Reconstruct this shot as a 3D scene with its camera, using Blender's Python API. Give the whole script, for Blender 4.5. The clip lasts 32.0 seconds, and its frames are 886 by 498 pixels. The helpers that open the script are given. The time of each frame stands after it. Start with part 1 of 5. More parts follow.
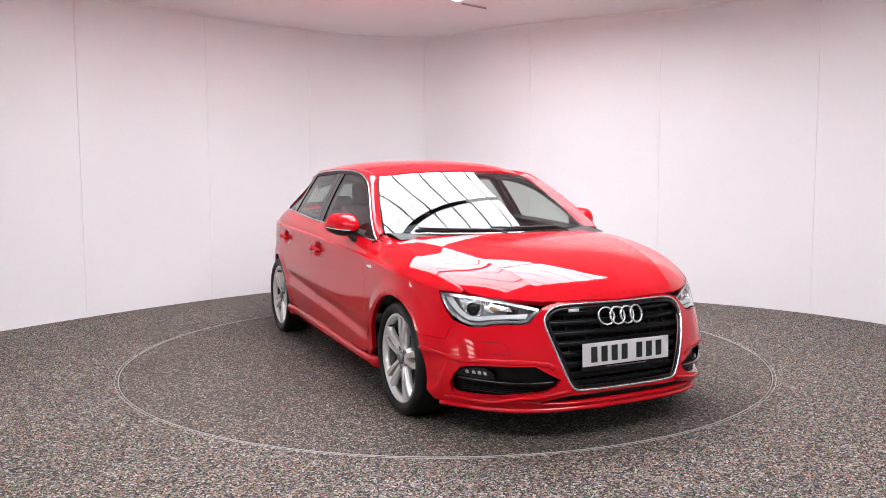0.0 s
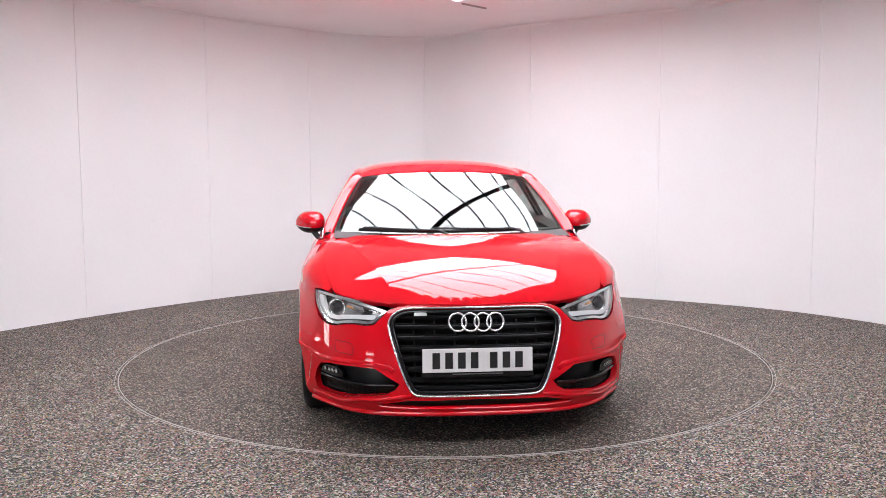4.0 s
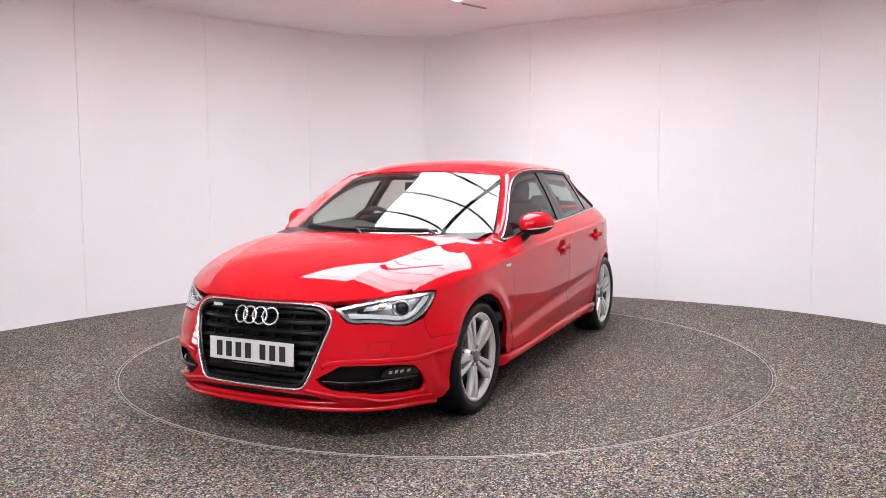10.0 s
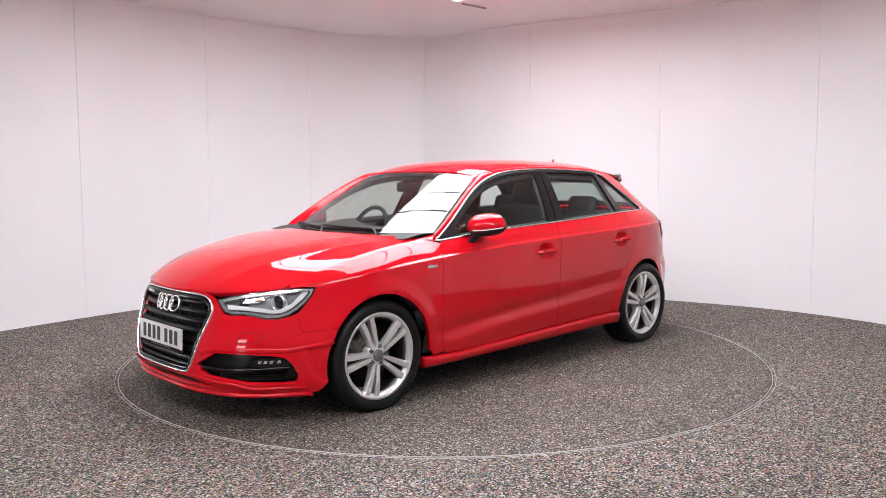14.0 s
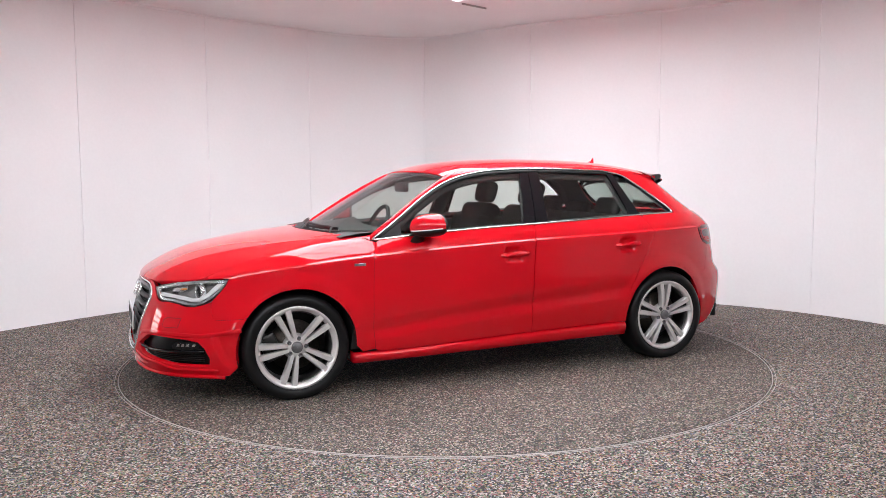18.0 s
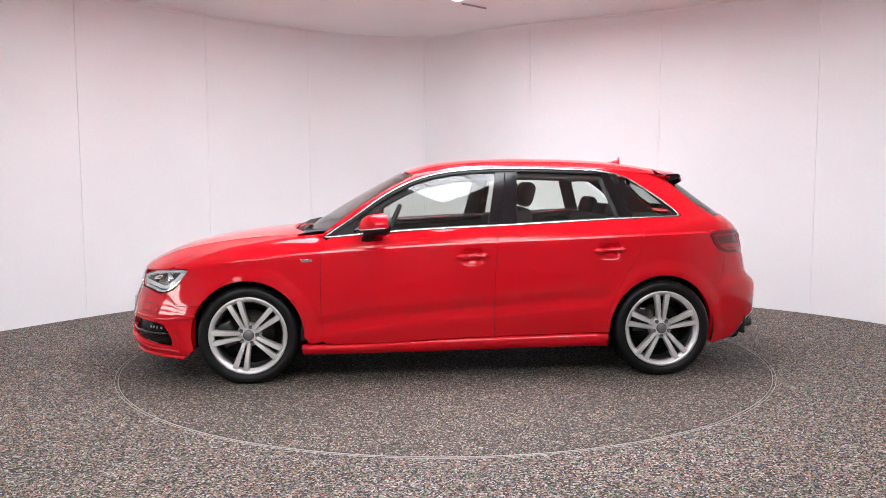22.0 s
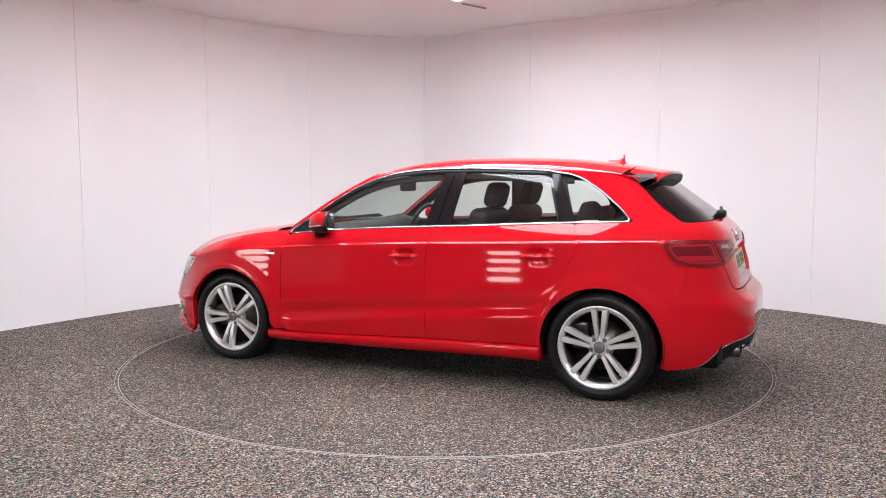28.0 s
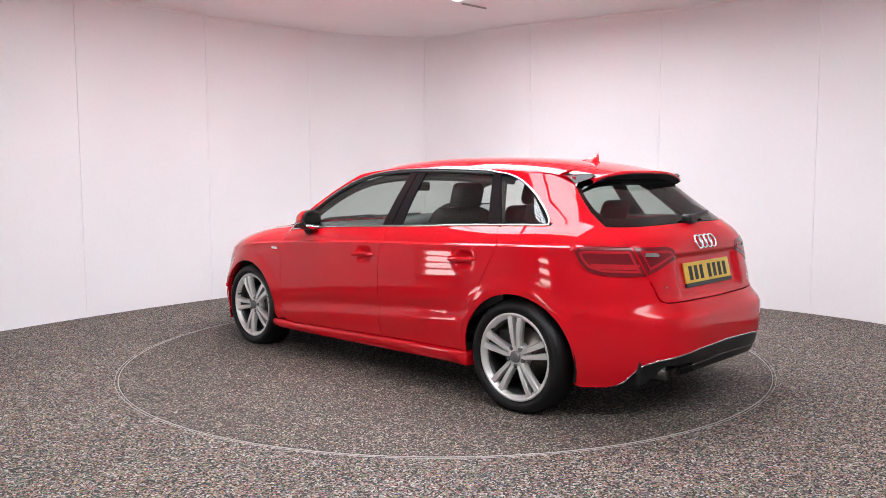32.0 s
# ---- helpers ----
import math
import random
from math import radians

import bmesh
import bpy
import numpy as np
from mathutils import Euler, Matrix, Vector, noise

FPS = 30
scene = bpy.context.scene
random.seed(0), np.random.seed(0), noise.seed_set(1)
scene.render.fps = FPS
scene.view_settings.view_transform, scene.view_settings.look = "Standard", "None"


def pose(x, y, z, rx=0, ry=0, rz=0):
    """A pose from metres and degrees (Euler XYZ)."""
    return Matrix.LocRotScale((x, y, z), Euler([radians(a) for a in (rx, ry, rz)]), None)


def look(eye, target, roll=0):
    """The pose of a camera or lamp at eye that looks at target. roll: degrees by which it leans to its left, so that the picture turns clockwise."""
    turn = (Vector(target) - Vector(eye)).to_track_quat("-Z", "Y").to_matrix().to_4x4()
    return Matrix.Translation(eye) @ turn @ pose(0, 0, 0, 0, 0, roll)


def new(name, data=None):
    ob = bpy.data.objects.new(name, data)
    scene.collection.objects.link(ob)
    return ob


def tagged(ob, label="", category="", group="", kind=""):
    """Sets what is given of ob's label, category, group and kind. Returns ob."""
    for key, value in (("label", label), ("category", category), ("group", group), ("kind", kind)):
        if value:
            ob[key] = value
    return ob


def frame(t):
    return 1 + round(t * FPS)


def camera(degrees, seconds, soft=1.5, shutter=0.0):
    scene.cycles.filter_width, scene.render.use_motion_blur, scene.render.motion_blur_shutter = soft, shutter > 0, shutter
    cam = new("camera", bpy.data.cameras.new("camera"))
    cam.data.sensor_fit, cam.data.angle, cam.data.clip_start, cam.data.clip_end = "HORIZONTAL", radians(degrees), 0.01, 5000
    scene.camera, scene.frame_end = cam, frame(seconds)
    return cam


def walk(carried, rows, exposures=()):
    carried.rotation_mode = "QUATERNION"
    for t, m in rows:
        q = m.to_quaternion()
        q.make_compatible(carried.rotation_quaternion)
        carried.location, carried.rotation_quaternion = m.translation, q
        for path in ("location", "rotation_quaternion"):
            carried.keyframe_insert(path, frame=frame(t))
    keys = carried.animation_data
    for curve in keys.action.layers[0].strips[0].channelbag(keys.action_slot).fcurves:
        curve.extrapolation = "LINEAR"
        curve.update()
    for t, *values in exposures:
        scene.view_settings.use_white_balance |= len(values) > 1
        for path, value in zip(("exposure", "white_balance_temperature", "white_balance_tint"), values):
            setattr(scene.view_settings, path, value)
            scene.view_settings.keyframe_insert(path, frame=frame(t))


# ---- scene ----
import mathutils

cam = camera(57.75, 32.0, soft=0.85)
EYE = (0.0, -5.847, 1.289)
VIEW = look(EYE, (-0.0117, -0.0965, 0.770), roll=-0.253)
walk(cam, [(0.0, VIEW), (32.0, VIEW)], exposures=[(0.0, 0.0), (32.0, 0.0)])

# ---- world and light ----
world = bpy.data.worlds.new("world")
scene.world = world
world.use_nodes = True
world.node_tree.nodes["Background"].inputs[0].default_value = (.9, .92, 1, 1)
world.node_tree.nodes["Background"].inputs[1].default_value = .05
PANEL_GLOW = 10.9      # the luminous ceiling panel over the turntable
FILL_GLOW = 10.0     # the added fill lights, out of view before the turntable
TUBE_GLOW = 10.5       # the tubes of the light racks beside the camera


# ---- materials ----
def material(name, color, rough=.5, metal=0.0, coat=0.0, spec=.5, grain=0.0, grain_scale=60.0, stain=0.0, stain_scale=3.0, bump=0.0):
    m = bpy.data.materials.new(name)
    m.use_nodes = True
    n, l = m.node_tree.nodes, m.node_tree.links
    b = n["Principled BSDF"]
    b.inputs["Base Color"].default_value = (*color, 1)
    b.inputs["Roughness"].default_value = rough
    b.inputs["Metallic"].default_value = metal
    b.inputs["Coat Weight"].default_value = coat
    b.inputs["Coat Roughness"].default_value = .022
    b.inputs["Specular IOR Level"].default_value = spec
    b.inputs["Coat IOR"].default_value = 1.48
    if grain or stain or bump:
        co = n.new("ShaderNodeTexCoord")
        fine = n.new("ShaderNodeTexNoise")
        fine.inputs["Scale"].default_value, fine.inputs["Detail"].default_value = grain_scale, 4
        wide = n.new("ShaderNodeTexNoise")
        wide.inputs["Scale"].default_value, wide.inputs["Detail"].default_value = stain_scale, 3
        for t in (fine, wide):
            l.new(co.outputs["Object"], t.inputs["Vector"])
        ramp1, ramp2 = n.new("ShaderNodeMapRange"), n.new("ShaderNodeMapRange")
        for r, t, a in ((ramp1, fine, grain), (ramp2, wide, stain)):
            r.inputs["From Min"].default_value, r.inputs["From Max"].default_value = .3, .7
            r.inputs["To Min"].default_value, r.inputs["To Max"].default_value = 1 - a, 1 + a
            l.new(t.outputs["Fac"], r.inputs["Value"])
        mul = n.new("ShaderNodeMath")
        mul.operation = "MULTIPLY"
        l.new(ramp1.outputs[0], mul.inputs[0]), l.new(ramp2.outputs[0], mul.inputs[1])
        mix = n.new("ShaderNodeVectorMath")
        mix.operation = "SCALE"
        mix.inputs[0].default_value = color
        l.new(mul.outputs[0], mix.inputs["Scale"])
        l.new(mix.outputs[0], b.inputs["Base Color"])
        if bump:
            bp = n.new("ShaderNodeBump")
            bp.inputs["Strength"].default_value, bp.inputs["Distance"].default_value = bump, .002
            l.new(fine.outputs["Fac"], bp.inputs["Height"])
            l.new(bp.outputs["Normal"], b.inputs["Normal"])
    return m


def glass(name, tint, ior=1.5):
    """A thin pane: it lets tinted light through and mirrors at its surface."""
    m = bpy.data.materials.new(name)
    m.use_nodes = True
    n, l = m.node_tree.nodes, m.node_tree.links
    n.remove(n["Principled BSDF"])
    clear, gloss, mix, face, power, total = (n.new("ShaderNode" + k) for k in ("BsdfTransparent", "BsdfGlossy", "MixShader", "LayerWeight", "Math", "MapRange"))
    clear.inputs["Color"].default_value = (*tint, 1)
    gloss.inputs["Roughness"].default_value = .004
    face.inputs["Blend"].default_value = .5
    power.operation = "POWER"
    power.inputs[1].default_value = 5
    base = ((ior - 1) / (ior + 1)) ** 2 * 1.9
    total.inputs["To Min"].default_value, total.inputs["To Max"].default_value = base, 1
    l.new(face.outputs["Facing"], power.inputs[0]), l.new(power.outputs[0], total.inputs["Value"])
    l.new(total.outputs[0], mix.inputs[0]), l.new(clear.outputs[0], mix.inputs[1]), l.new(gloss.outputs[0], mix.inputs[2])
    l.new(mix.outputs[0], n["Material Output"].inputs["Surface"])
    return m


def glowing(name, color, strength):
    m = bpy.data.materials.new(name)
    m.use_nodes = True
    b = m.node_tree.nodes["Principled BSDF"]
    b.inputs["Base Color"].default_value = (.8, .8, .8, 1)
    b.inputs["Emission Color"].default_value = (*color, 1)
    b.inputs["Emission Strength"].default_value = strength
    return m


def granules(name, dark, size, steps, colour, warm):
    """Carpet of rubber granules: grey, black and pale chips with a few coloured ones."""
    m = bpy.data.materials.new(name)
    m.use_nodes = True
    n, l = m.node_tree.nodes, m.node_tree.links
    b = n["Principled BSDF"]
    co = n.new("ShaderNodeTexCoord")
    cell = n.new("ShaderNodeTexVoronoi")
    cell.inputs["Scale"].default_value = size
    big = n.new("ShaderNodeTexNoise")
    big.inputs["Scale"].default_value, big.inputs["Detail"].default_value = 1.1, 4
    l.new(co.outputs["Object"], cell.inputs["Vector"]), l.new(co.outputs["Object"], big.inputs["Vector"])
    sep = n.new("ShaderNodeSeparateColor")
    l.new(cell.outputs["Color"], sep.inputs[0])
    grey = n.new("ShaderNodeValToRGB")
    e = grey.color_ramp.elements
    e[0].position, e[0].color = 0, (steps[0], steps[0] * .96, steps[0] * .90, 1)
    e[1].position, e[1].color = 1, (steps[-1], steps[-1] * (1 - .4 * warm), steps[-1] * (1 - .8 * warm), 1)
    for pos, v in zip((.40, .60, .76, .88), steps[1:]):
        e.new(pos).color = (v, v * (1 - .5 * warm), v * (1 - warm), 1)
    l.new(sep.outputs[0], grey.inputs[0])
    hue = n.new("ShaderNodeValToRGB")
    hue.color_ramp.interpolation = "CONSTANT"
    e = hue.color_ramp.elements
    e[0].position, e[0].color = 0, (.50, .14, .14, 1)
    e[1].position, e[1].color = .9, (.50, .40, .30, 1)
    for pos, c in ((.14, (.58, .34, .34)), (.28, (.16, .36, .16)), (.44, (.14, .20, .36)), (.57, (.56, .38, .12)), (.74, (.44, .35, .30))):
        e.new(pos).color = (*c, 1)
    l.new(sep.outputs[2], hue.inputs[0])
    pick = n.new("ShaderNodeMapRange")
    pick.inputs["From Min"].default_value, pick.inputs["From Max"].default_value = .58, .66
    pick.inputs["To Max"].default_value = colour
    l.new(sep.outputs[1], pick.inputs["Value"])
    mix = n.new("ShaderNodeMix")
    mix.data_type = "RGBA"
    l.new(pick.outputs[0], mix.inputs["Factor"])
    l.new(grey.outputs[0], mix.inputs[6]), l.new(hue.outputs[0], mix.inputs[7])
    wear = n.new("ShaderNodeMapRange")
    wear.inputs["From Min"].default_value, wear.inputs["From Max"].default_value = .3, .7
    wear.inputs["To Min"].default_value, wear.inputs["To Max"].default_value = .85 * dark, 1.12 * dark
    l.new(big.outputs["Fac"], wear.inputs["Value"])
    sc = n.new("ShaderNodeVectorMath")
    sc.operation = "SCALE"
    l.new(mix.outputs[2], sc.inputs[0]), l.new(wear.outputs[0], sc.inputs["Scale"])
    l.new(sc.outputs[0], b.inputs["Base Color"])
    b.inputs["Roughness"].default_value = .75
    bp = n.new("ShaderNodeBump")
    bp.inputs["Strength"].default_value, bp.inputs["Distance"].default_value = .5, .002
    l.new(cell.outputs["Distance"], bp.inputs["Height"])
    l.new(bp.outputs["Normal"], b.inputs["Normal"])
    return m


PAINT = material("red_paint", (.62, .003, .011), rough=.55, spec=0, coat=1.0, grain=.03, grain_scale=900)
# wall colour darkened in two steps for unseen panels, to weaken their reflections
HALF_DIM_WALL = material("half_dimmed_wall", (.52, .515, .52), rough=.6, grain=.04, grain_scale=30, stain=.08, stain_scale=.6)
DIM_WALL = material("dimmed_wall", (.24, .237, .24), rough=.7, grain=.04, grain_scale=30, stain=.08, stain_scale=.6)
WALL = material("white_wall_panel", (.88, .872, .875), rough=.42, grain=.012, grain_scale=40, stain=.03, stain_scale=.7)
TRIM = material("white_joint_strip", (.89, .88, .885), rough=.35, grain=.02, stain=.02)
CEILING = material("white_ceiling", (.91, .89, .89), rough=.8, grain=.02, stain=.03, stain_scale=.8)
CARPET = granules("granule_carpet", .48, 126, (.002, .004, .030, .28, .85, 1.0), .90, .15)
DISC_CARPET = granules("turntable_carpet", .48, 138, (.008, .020, .060, .17, .66, 1.0), .50, .27)
RING = material("brushed_edge_trim", (.44, .42, .40), rough=.5, metal=.2, grain=.08, grain_scale=200)
CHROME = material("satin_chrome", (.66, .66, .67), rough=.20, metal=1, grain=.02)
BRIGHT = material("bright_chrome", (.86, .86, .87), rough=.20, metal=.75, grain=.01)
BLACK = material("black_plastic", (.007, .007, .0075), rough=.45, spec=.35, grain=.15, grain_scale=400, bump=.1)
GLOSS_BLACK = material("gloss_black", (.005, .0045, .006), rough=.15, spec=.35, coat=.2, grain=.05)
GRILLE_BLACK = material("grille_black", (.004, .004, .005), rough=.30, spec=.25, grain=.1)
DEEP = material("dark_underside", (.008, .008, .008), rough=.9, grain=.2)
RUBBER = material("tyre_rubber", (.004, .004, .0044), rough=.42, spec=.32, grain=.25, grain_scale=250, stain=.15, stain_scale=9, bump=.15)
ALLOY = material("silver_alloy", (.78, .765, .75), rough=.34, metal=.62, coat=.3, grain=.04, grain_scale=300)
ALLOY_DARK = material("alloy_barrel", (.09, .088, .086), rough=.35, metal=.8, grain=.1)
STEEL = material("brake_disc_steel", (.16, .14, .12), rough=.35, metal=1, grain=.2, grain_scale=90)
CAP = material("grey_hub_cap", (.20, .20, .205), rough=.35, metal=.6, grain=.08)
SEAT = material("dark_grey_seat_cloth", (.022, .021, .021), rough=.85, grain=.25, grain_scale=300, bump=.2)
DASH = material("dash_plastic", (.028, .027, .028), rough=.6, grain=.15, grain_scale=300, bump=.1)
LINING = material("grey_headlining", (.20, .195, .19), rough=.9, grain=.06, grain_scale=300)
SCREEN_GLASS = glass("windscreen_glass", (.72, .80, .76), 1.62)
SIDE_GLASS = glass("side_window_glass", (.86, .93, .89), 1.5)
REAR_GLASS = glass("privacy_glass", (.42, .50, .46), 1.5)
LAMP_GLASS = glass("clear_lamp_cover", (.96, .97, .97), 1.35)
LAMP_SILVER = material("lamp_reflector", (.74, .75, .76), rough=.16, metal=.9, grain=.03)
LAMP_GREY = material("lamp_housing", (.42, .41, .41), rough=.25, metal=.6, grain=.1)
LAMP_WHITE = material("daylight_strip", (.74, .75, .76), rough=.25, grain=.02)
AMBER = material("amber_lamp", (.55, .22, .06), rough=.2, coat=.5, grain=.05)
TAIL_DARK = material("smoked_red_lens", (.17, .007, .012), rough=.2, coat=.35, spec=.3, grain=.06)
TAIL_RED = material("red_lens_band", (.45, .012, .020), rough=.2, coat=.3, spec=.3, grain=.06)
PLATE_WHITE = material("white_plate", (.74, .72, .72), rough=.35, coat=.3, grain=.02)
PLATE_YELLOW = material("yellow_plate", (.78, .50, .03), rough=.35, coat=.3, grain=.02)
INK = material("black_ink", (.012, .012, .012), rough=.5, grain=.1)
MIRROR = material("mirror_glass", (.85, .86, .87), rough=.02, metal=1, grain=.005)
GLOW = glowing("ceiling_diffuser", (.945, .968, 1.035), PANEL_GLOW)
FILL = glowing("fill_light_glow", (.945, .968, 1.035), FILL_GLOW)
TUBE = glowing("light_tube", (1, .985, .97), TUBE_GLOW)


# ---- the car's surfaces ----
class Curve:
    """Natural cubic spline through a few control values."""
    def __init__(self, *pts):
        pts = sorted(pts)
        self.x = np.array([p[0] for p in pts], float)
        self.y = np.array([p[1] for p in pts], float)
        n = len(pts)
        h = np.diff(self.x)
        a, b = np.eye(n), np.zeros(n)
        for i in range(1, n - 1):
            a[i, i - 1:i + 2] = h[i - 1], 2 * (h[i - 1] + h[i]), h[i]
            b[i] = 6 * ((self.y[i + 1] - self.y[i]) / h[i] - (self.y[i] - self.y[i - 1]) / h[i - 1])
        self.m, self.h = np.linalg.solve(a, b), h

    def __call__(self, v):
        v = np.asarray(v, float)
        c = np.clip(v, self.x[0], self.x[-1])
        i = np.clip(np.searchsorted(self.x, c) - 1, 0, len(self.h) - 1)
        h, p, q = self.h[i], self.x[i + 1] - c, c - self.x[i]
        m0, m1, y0, y1 = self.m[i], self.m[i + 1], self.y[i], self.y[i + 1]
        out = (m0 * p ** 3 + m1 * q ** 3) / (6 * h) + (y0 / h - m0 * h / 6) * p + (y1 / h - m1 * h / 6) * q
        lo = (self.y[1] - self.y[0]) / self.h[0] - self.h[0] * self.m[1] / 6
        hi = (self.y[-1] - self.y[-2]) / self.h[-1] + self.h[-1] * self.m[-2] / 6
        return out + (v - c) * np.where(v < c, lo, hi)


# the car's own space: x forwards, y to its left, z up, from the middle of the wheelbase on the floor
FRONT = Curve((.10, 2.08), (.16, 2.15), (.22, 2.183), (.30, 2.185), (.40, 2.174), (.50, 2.160), (.60, 2.136), (.66, 2.112), (.72, 2.06), (.80, 1.97))
BACK = Curve((.15, -2.02), (.22, -2.07), (.30, -2.112), (.40, -2.126), (.52, -2.126), (.57, -2.112), (.62, -2.062), (.70, -2.036), (.80, -2.010),
             (.90, -1.988), (.96, -1.955), (1.02, -1.888), (1.12, -1.752), (1.25, -1.580), (1.34, -1.455))
TORNADO = Curve((1.75, .715), (1.60, .737), (1.27, .782), (.84, .820), (.33, .850), (-.24, .876), (-.73, .891), (-1.19, .908), (-1.66, .918), (-2.0, .92))
SHOULDER = Curve((2.0, .894), (1.6, .888), (1.3, .890), (.8, .889), (0, .892), (-.7, .889), (-1.2, .878), (-1.5, .850), (-1.8, .81), (-2.1, .76))
WAIST_Z = Curve((.95, .897), (.83, .907), (.33, .946), (-.24, .973), (-.56, .987), (-1.09, 1.011), (-1.46, 1.022), (-1.9, 1.04))
WAIST_Y = Curve((1.0, .795), (.83, .812), (.3, .826), (-.3, .825), (-.8, .803), (-1.1, .780), (-1.46, .748), (-1.9, .67))
KEEL = Curve((1.0, .305), (.83, .317), (.33, .367), (-.38, .419), (-.83, .454), (-1.1, .475))
BONNET_Z = Curve((.90, .959), (1.05, .950), (1.22, .934), (1.43, .911), (1.64, .881), (1.85, .828), (2.06, .729), (2.15, .670))
BONNET_DROP = Curve((.90, .040), (1.3, .052), (1.5, .072), (1.71, .107), (1.9, .144), (2.05, .182), (2.15, .204))
BONNET_Y = Curve((.80, .74), (1.0, .752), (1.3, .758), (1.5, .748), (1.71, .715), (1.9, .662), (2.05, .622), (2.15, .60))
ROOF_Z = Curve((.335, 1.324), (.18, 1.368), (-.03, 1.397), (-.27, 1.411), (-.60, 1.413), (-.98, 1.400), (-1.27, 1.370), (-1.42, 1.346), (-1.60, 1.316))
ROOF_Y = Curve((.335, .552), (0, .566), (-.5, .565), (-1.0, .548), (-1.4, .522), (-1.75, .49))
RIDGE = Curve((.9, .695), (1.1, .655), (1.3, .604), (1.6, .522), (1.88, .438), (2.10, .362), (2.15, .344))
AXLE, NOSE_AT, TAIL_AT = 1.318, 1.30, -1.30
NOSE_FULL = Curve((.10, 3.0), (.30, 3.2), (.40, 3.1), (.50, 2.8), (.58, 2.58), (.66, 2.5), (.78, 2.5), (.90, 2.5))


def smooth(v, a, b):
    u = np.clip((np.asarray(v, float) - a) / (b - a), 0, 1)
    return u * u * (3 - 2 * u)


def flank(x, z):
    """Half the car's width at x and height z, from the sill to the roof rail."""
    x, z = np.asarray(x, float), np.asarray(z, float)
    zt, yt, zb, yb, zk = TORNADO(x), SHOULDER(x), WAIST_Z(x), WAIST_Y(x), KEEL(x)
    door = smooth(x, 1.05, .75) * smooth(x, -1.12, -.80)
    u = np.clip((z - zk) / (zt - zk), 0, 1)
    low = yt - .004 * u ** 6 + .004 * np.sin(np.pi * u) - .018 * door * np.exp(-((z - zk - .060) / .045) ** 2)
    d = np.maximum(zk - z, 0)
    low = low - door * (.17 * d + .25 * d * d)
    d = np.maximum(.50 - z, 0)
    low = low - (1 - door) * (.03 * d + .28 * d * d)
    ledge = .013 * smooth(x, 1.36, 1.10) * smooth(x, -1.9, -1.6)
    base = yt - .004 - ledge * np.clip((z - zt) / .0075, 0, 1)
    cabin = smooth(x, .91, .80)
    q = np.clip((z - zt) / np.maximum(zb - zt, .02), 0, None)
    v = np.minimum(q, 1)
    high = base - (base - yb) * (.50 * v + .50 * v * v)
    e = np.maximum(z - zb, 0)
    lean = smooth(x, -.95, -1.40)
    high = high - (.46 + .42 * lean) * e - .33 * (1 - lean) * e * e
    zh = BONNET_Z(x) - BONNET_DROP(x)
    inset = (1 - np.clip((x - NOSE_AT) / (FRONT(zh) - NOSE_AT), 0, .84) ** 2) ** (1 / NOSE_FULL(zh))
    yh = BONNET_Y(x) / inset
    q = np.clip((z - zt) / np.maximum(zh - zt, .02), 0, 1.08)
    wing = base - (base - yh) * (1 - np.sqrt(np.maximum(1 - .86 * q ** 1.2, 0))) / (1 - np.sqrt(.14))
    high = cabin * high + (1 - cabin) * wing
    dent = sum(np.exp(-((x - a) / .056) ** 4 - ((z - b) / .043) ** 4) for a, b in ((-.085, .790), (-.962, .820)))
    r = np.minimum(np.hypot(x - AXLE, z - .303), np.hypot(x + AXLE, z - .303))
    flare = .011 * smooth(r, .455, .372) - .005 * smooth(r, .366, .349)
    return np.where(z <= zt, low, high) - .032 * dent + flare * smooth(z, zt + .03, zt - .05)


_c = np.sin(np.linspace(0, np.pi / 2, 600))


def _table(power, reach, width):
    a = reach * np.sqrt(np.maximum(1 - _c ** power, 0))
    arc = np.concatenate([[0], np.cumsum(np.hypot(np.diff(a), np.diff(width * _c)))])
    return arc, arc[-1]


NOSE_P, TAIL_P = 2.5, 5.2
TAIL_FULL = Curve((.10, 5.6), (.40, 5.6), (.62, 5.7), (.76, 5.5), (.86, 5.3), (.94, 5.2), (1.1, 5.2), (1.3, 5.2))
NOSE_ARC, NOSE_S = _table(NOSE_P, .86, .885)
TAIL_ARC, TAIL_S = _table(TAIL_P, .74, .860)
SIDE_S = NOSE_S + NOSE_AT - TAIL_AT
END_S = SIDE_S + TAIL_S


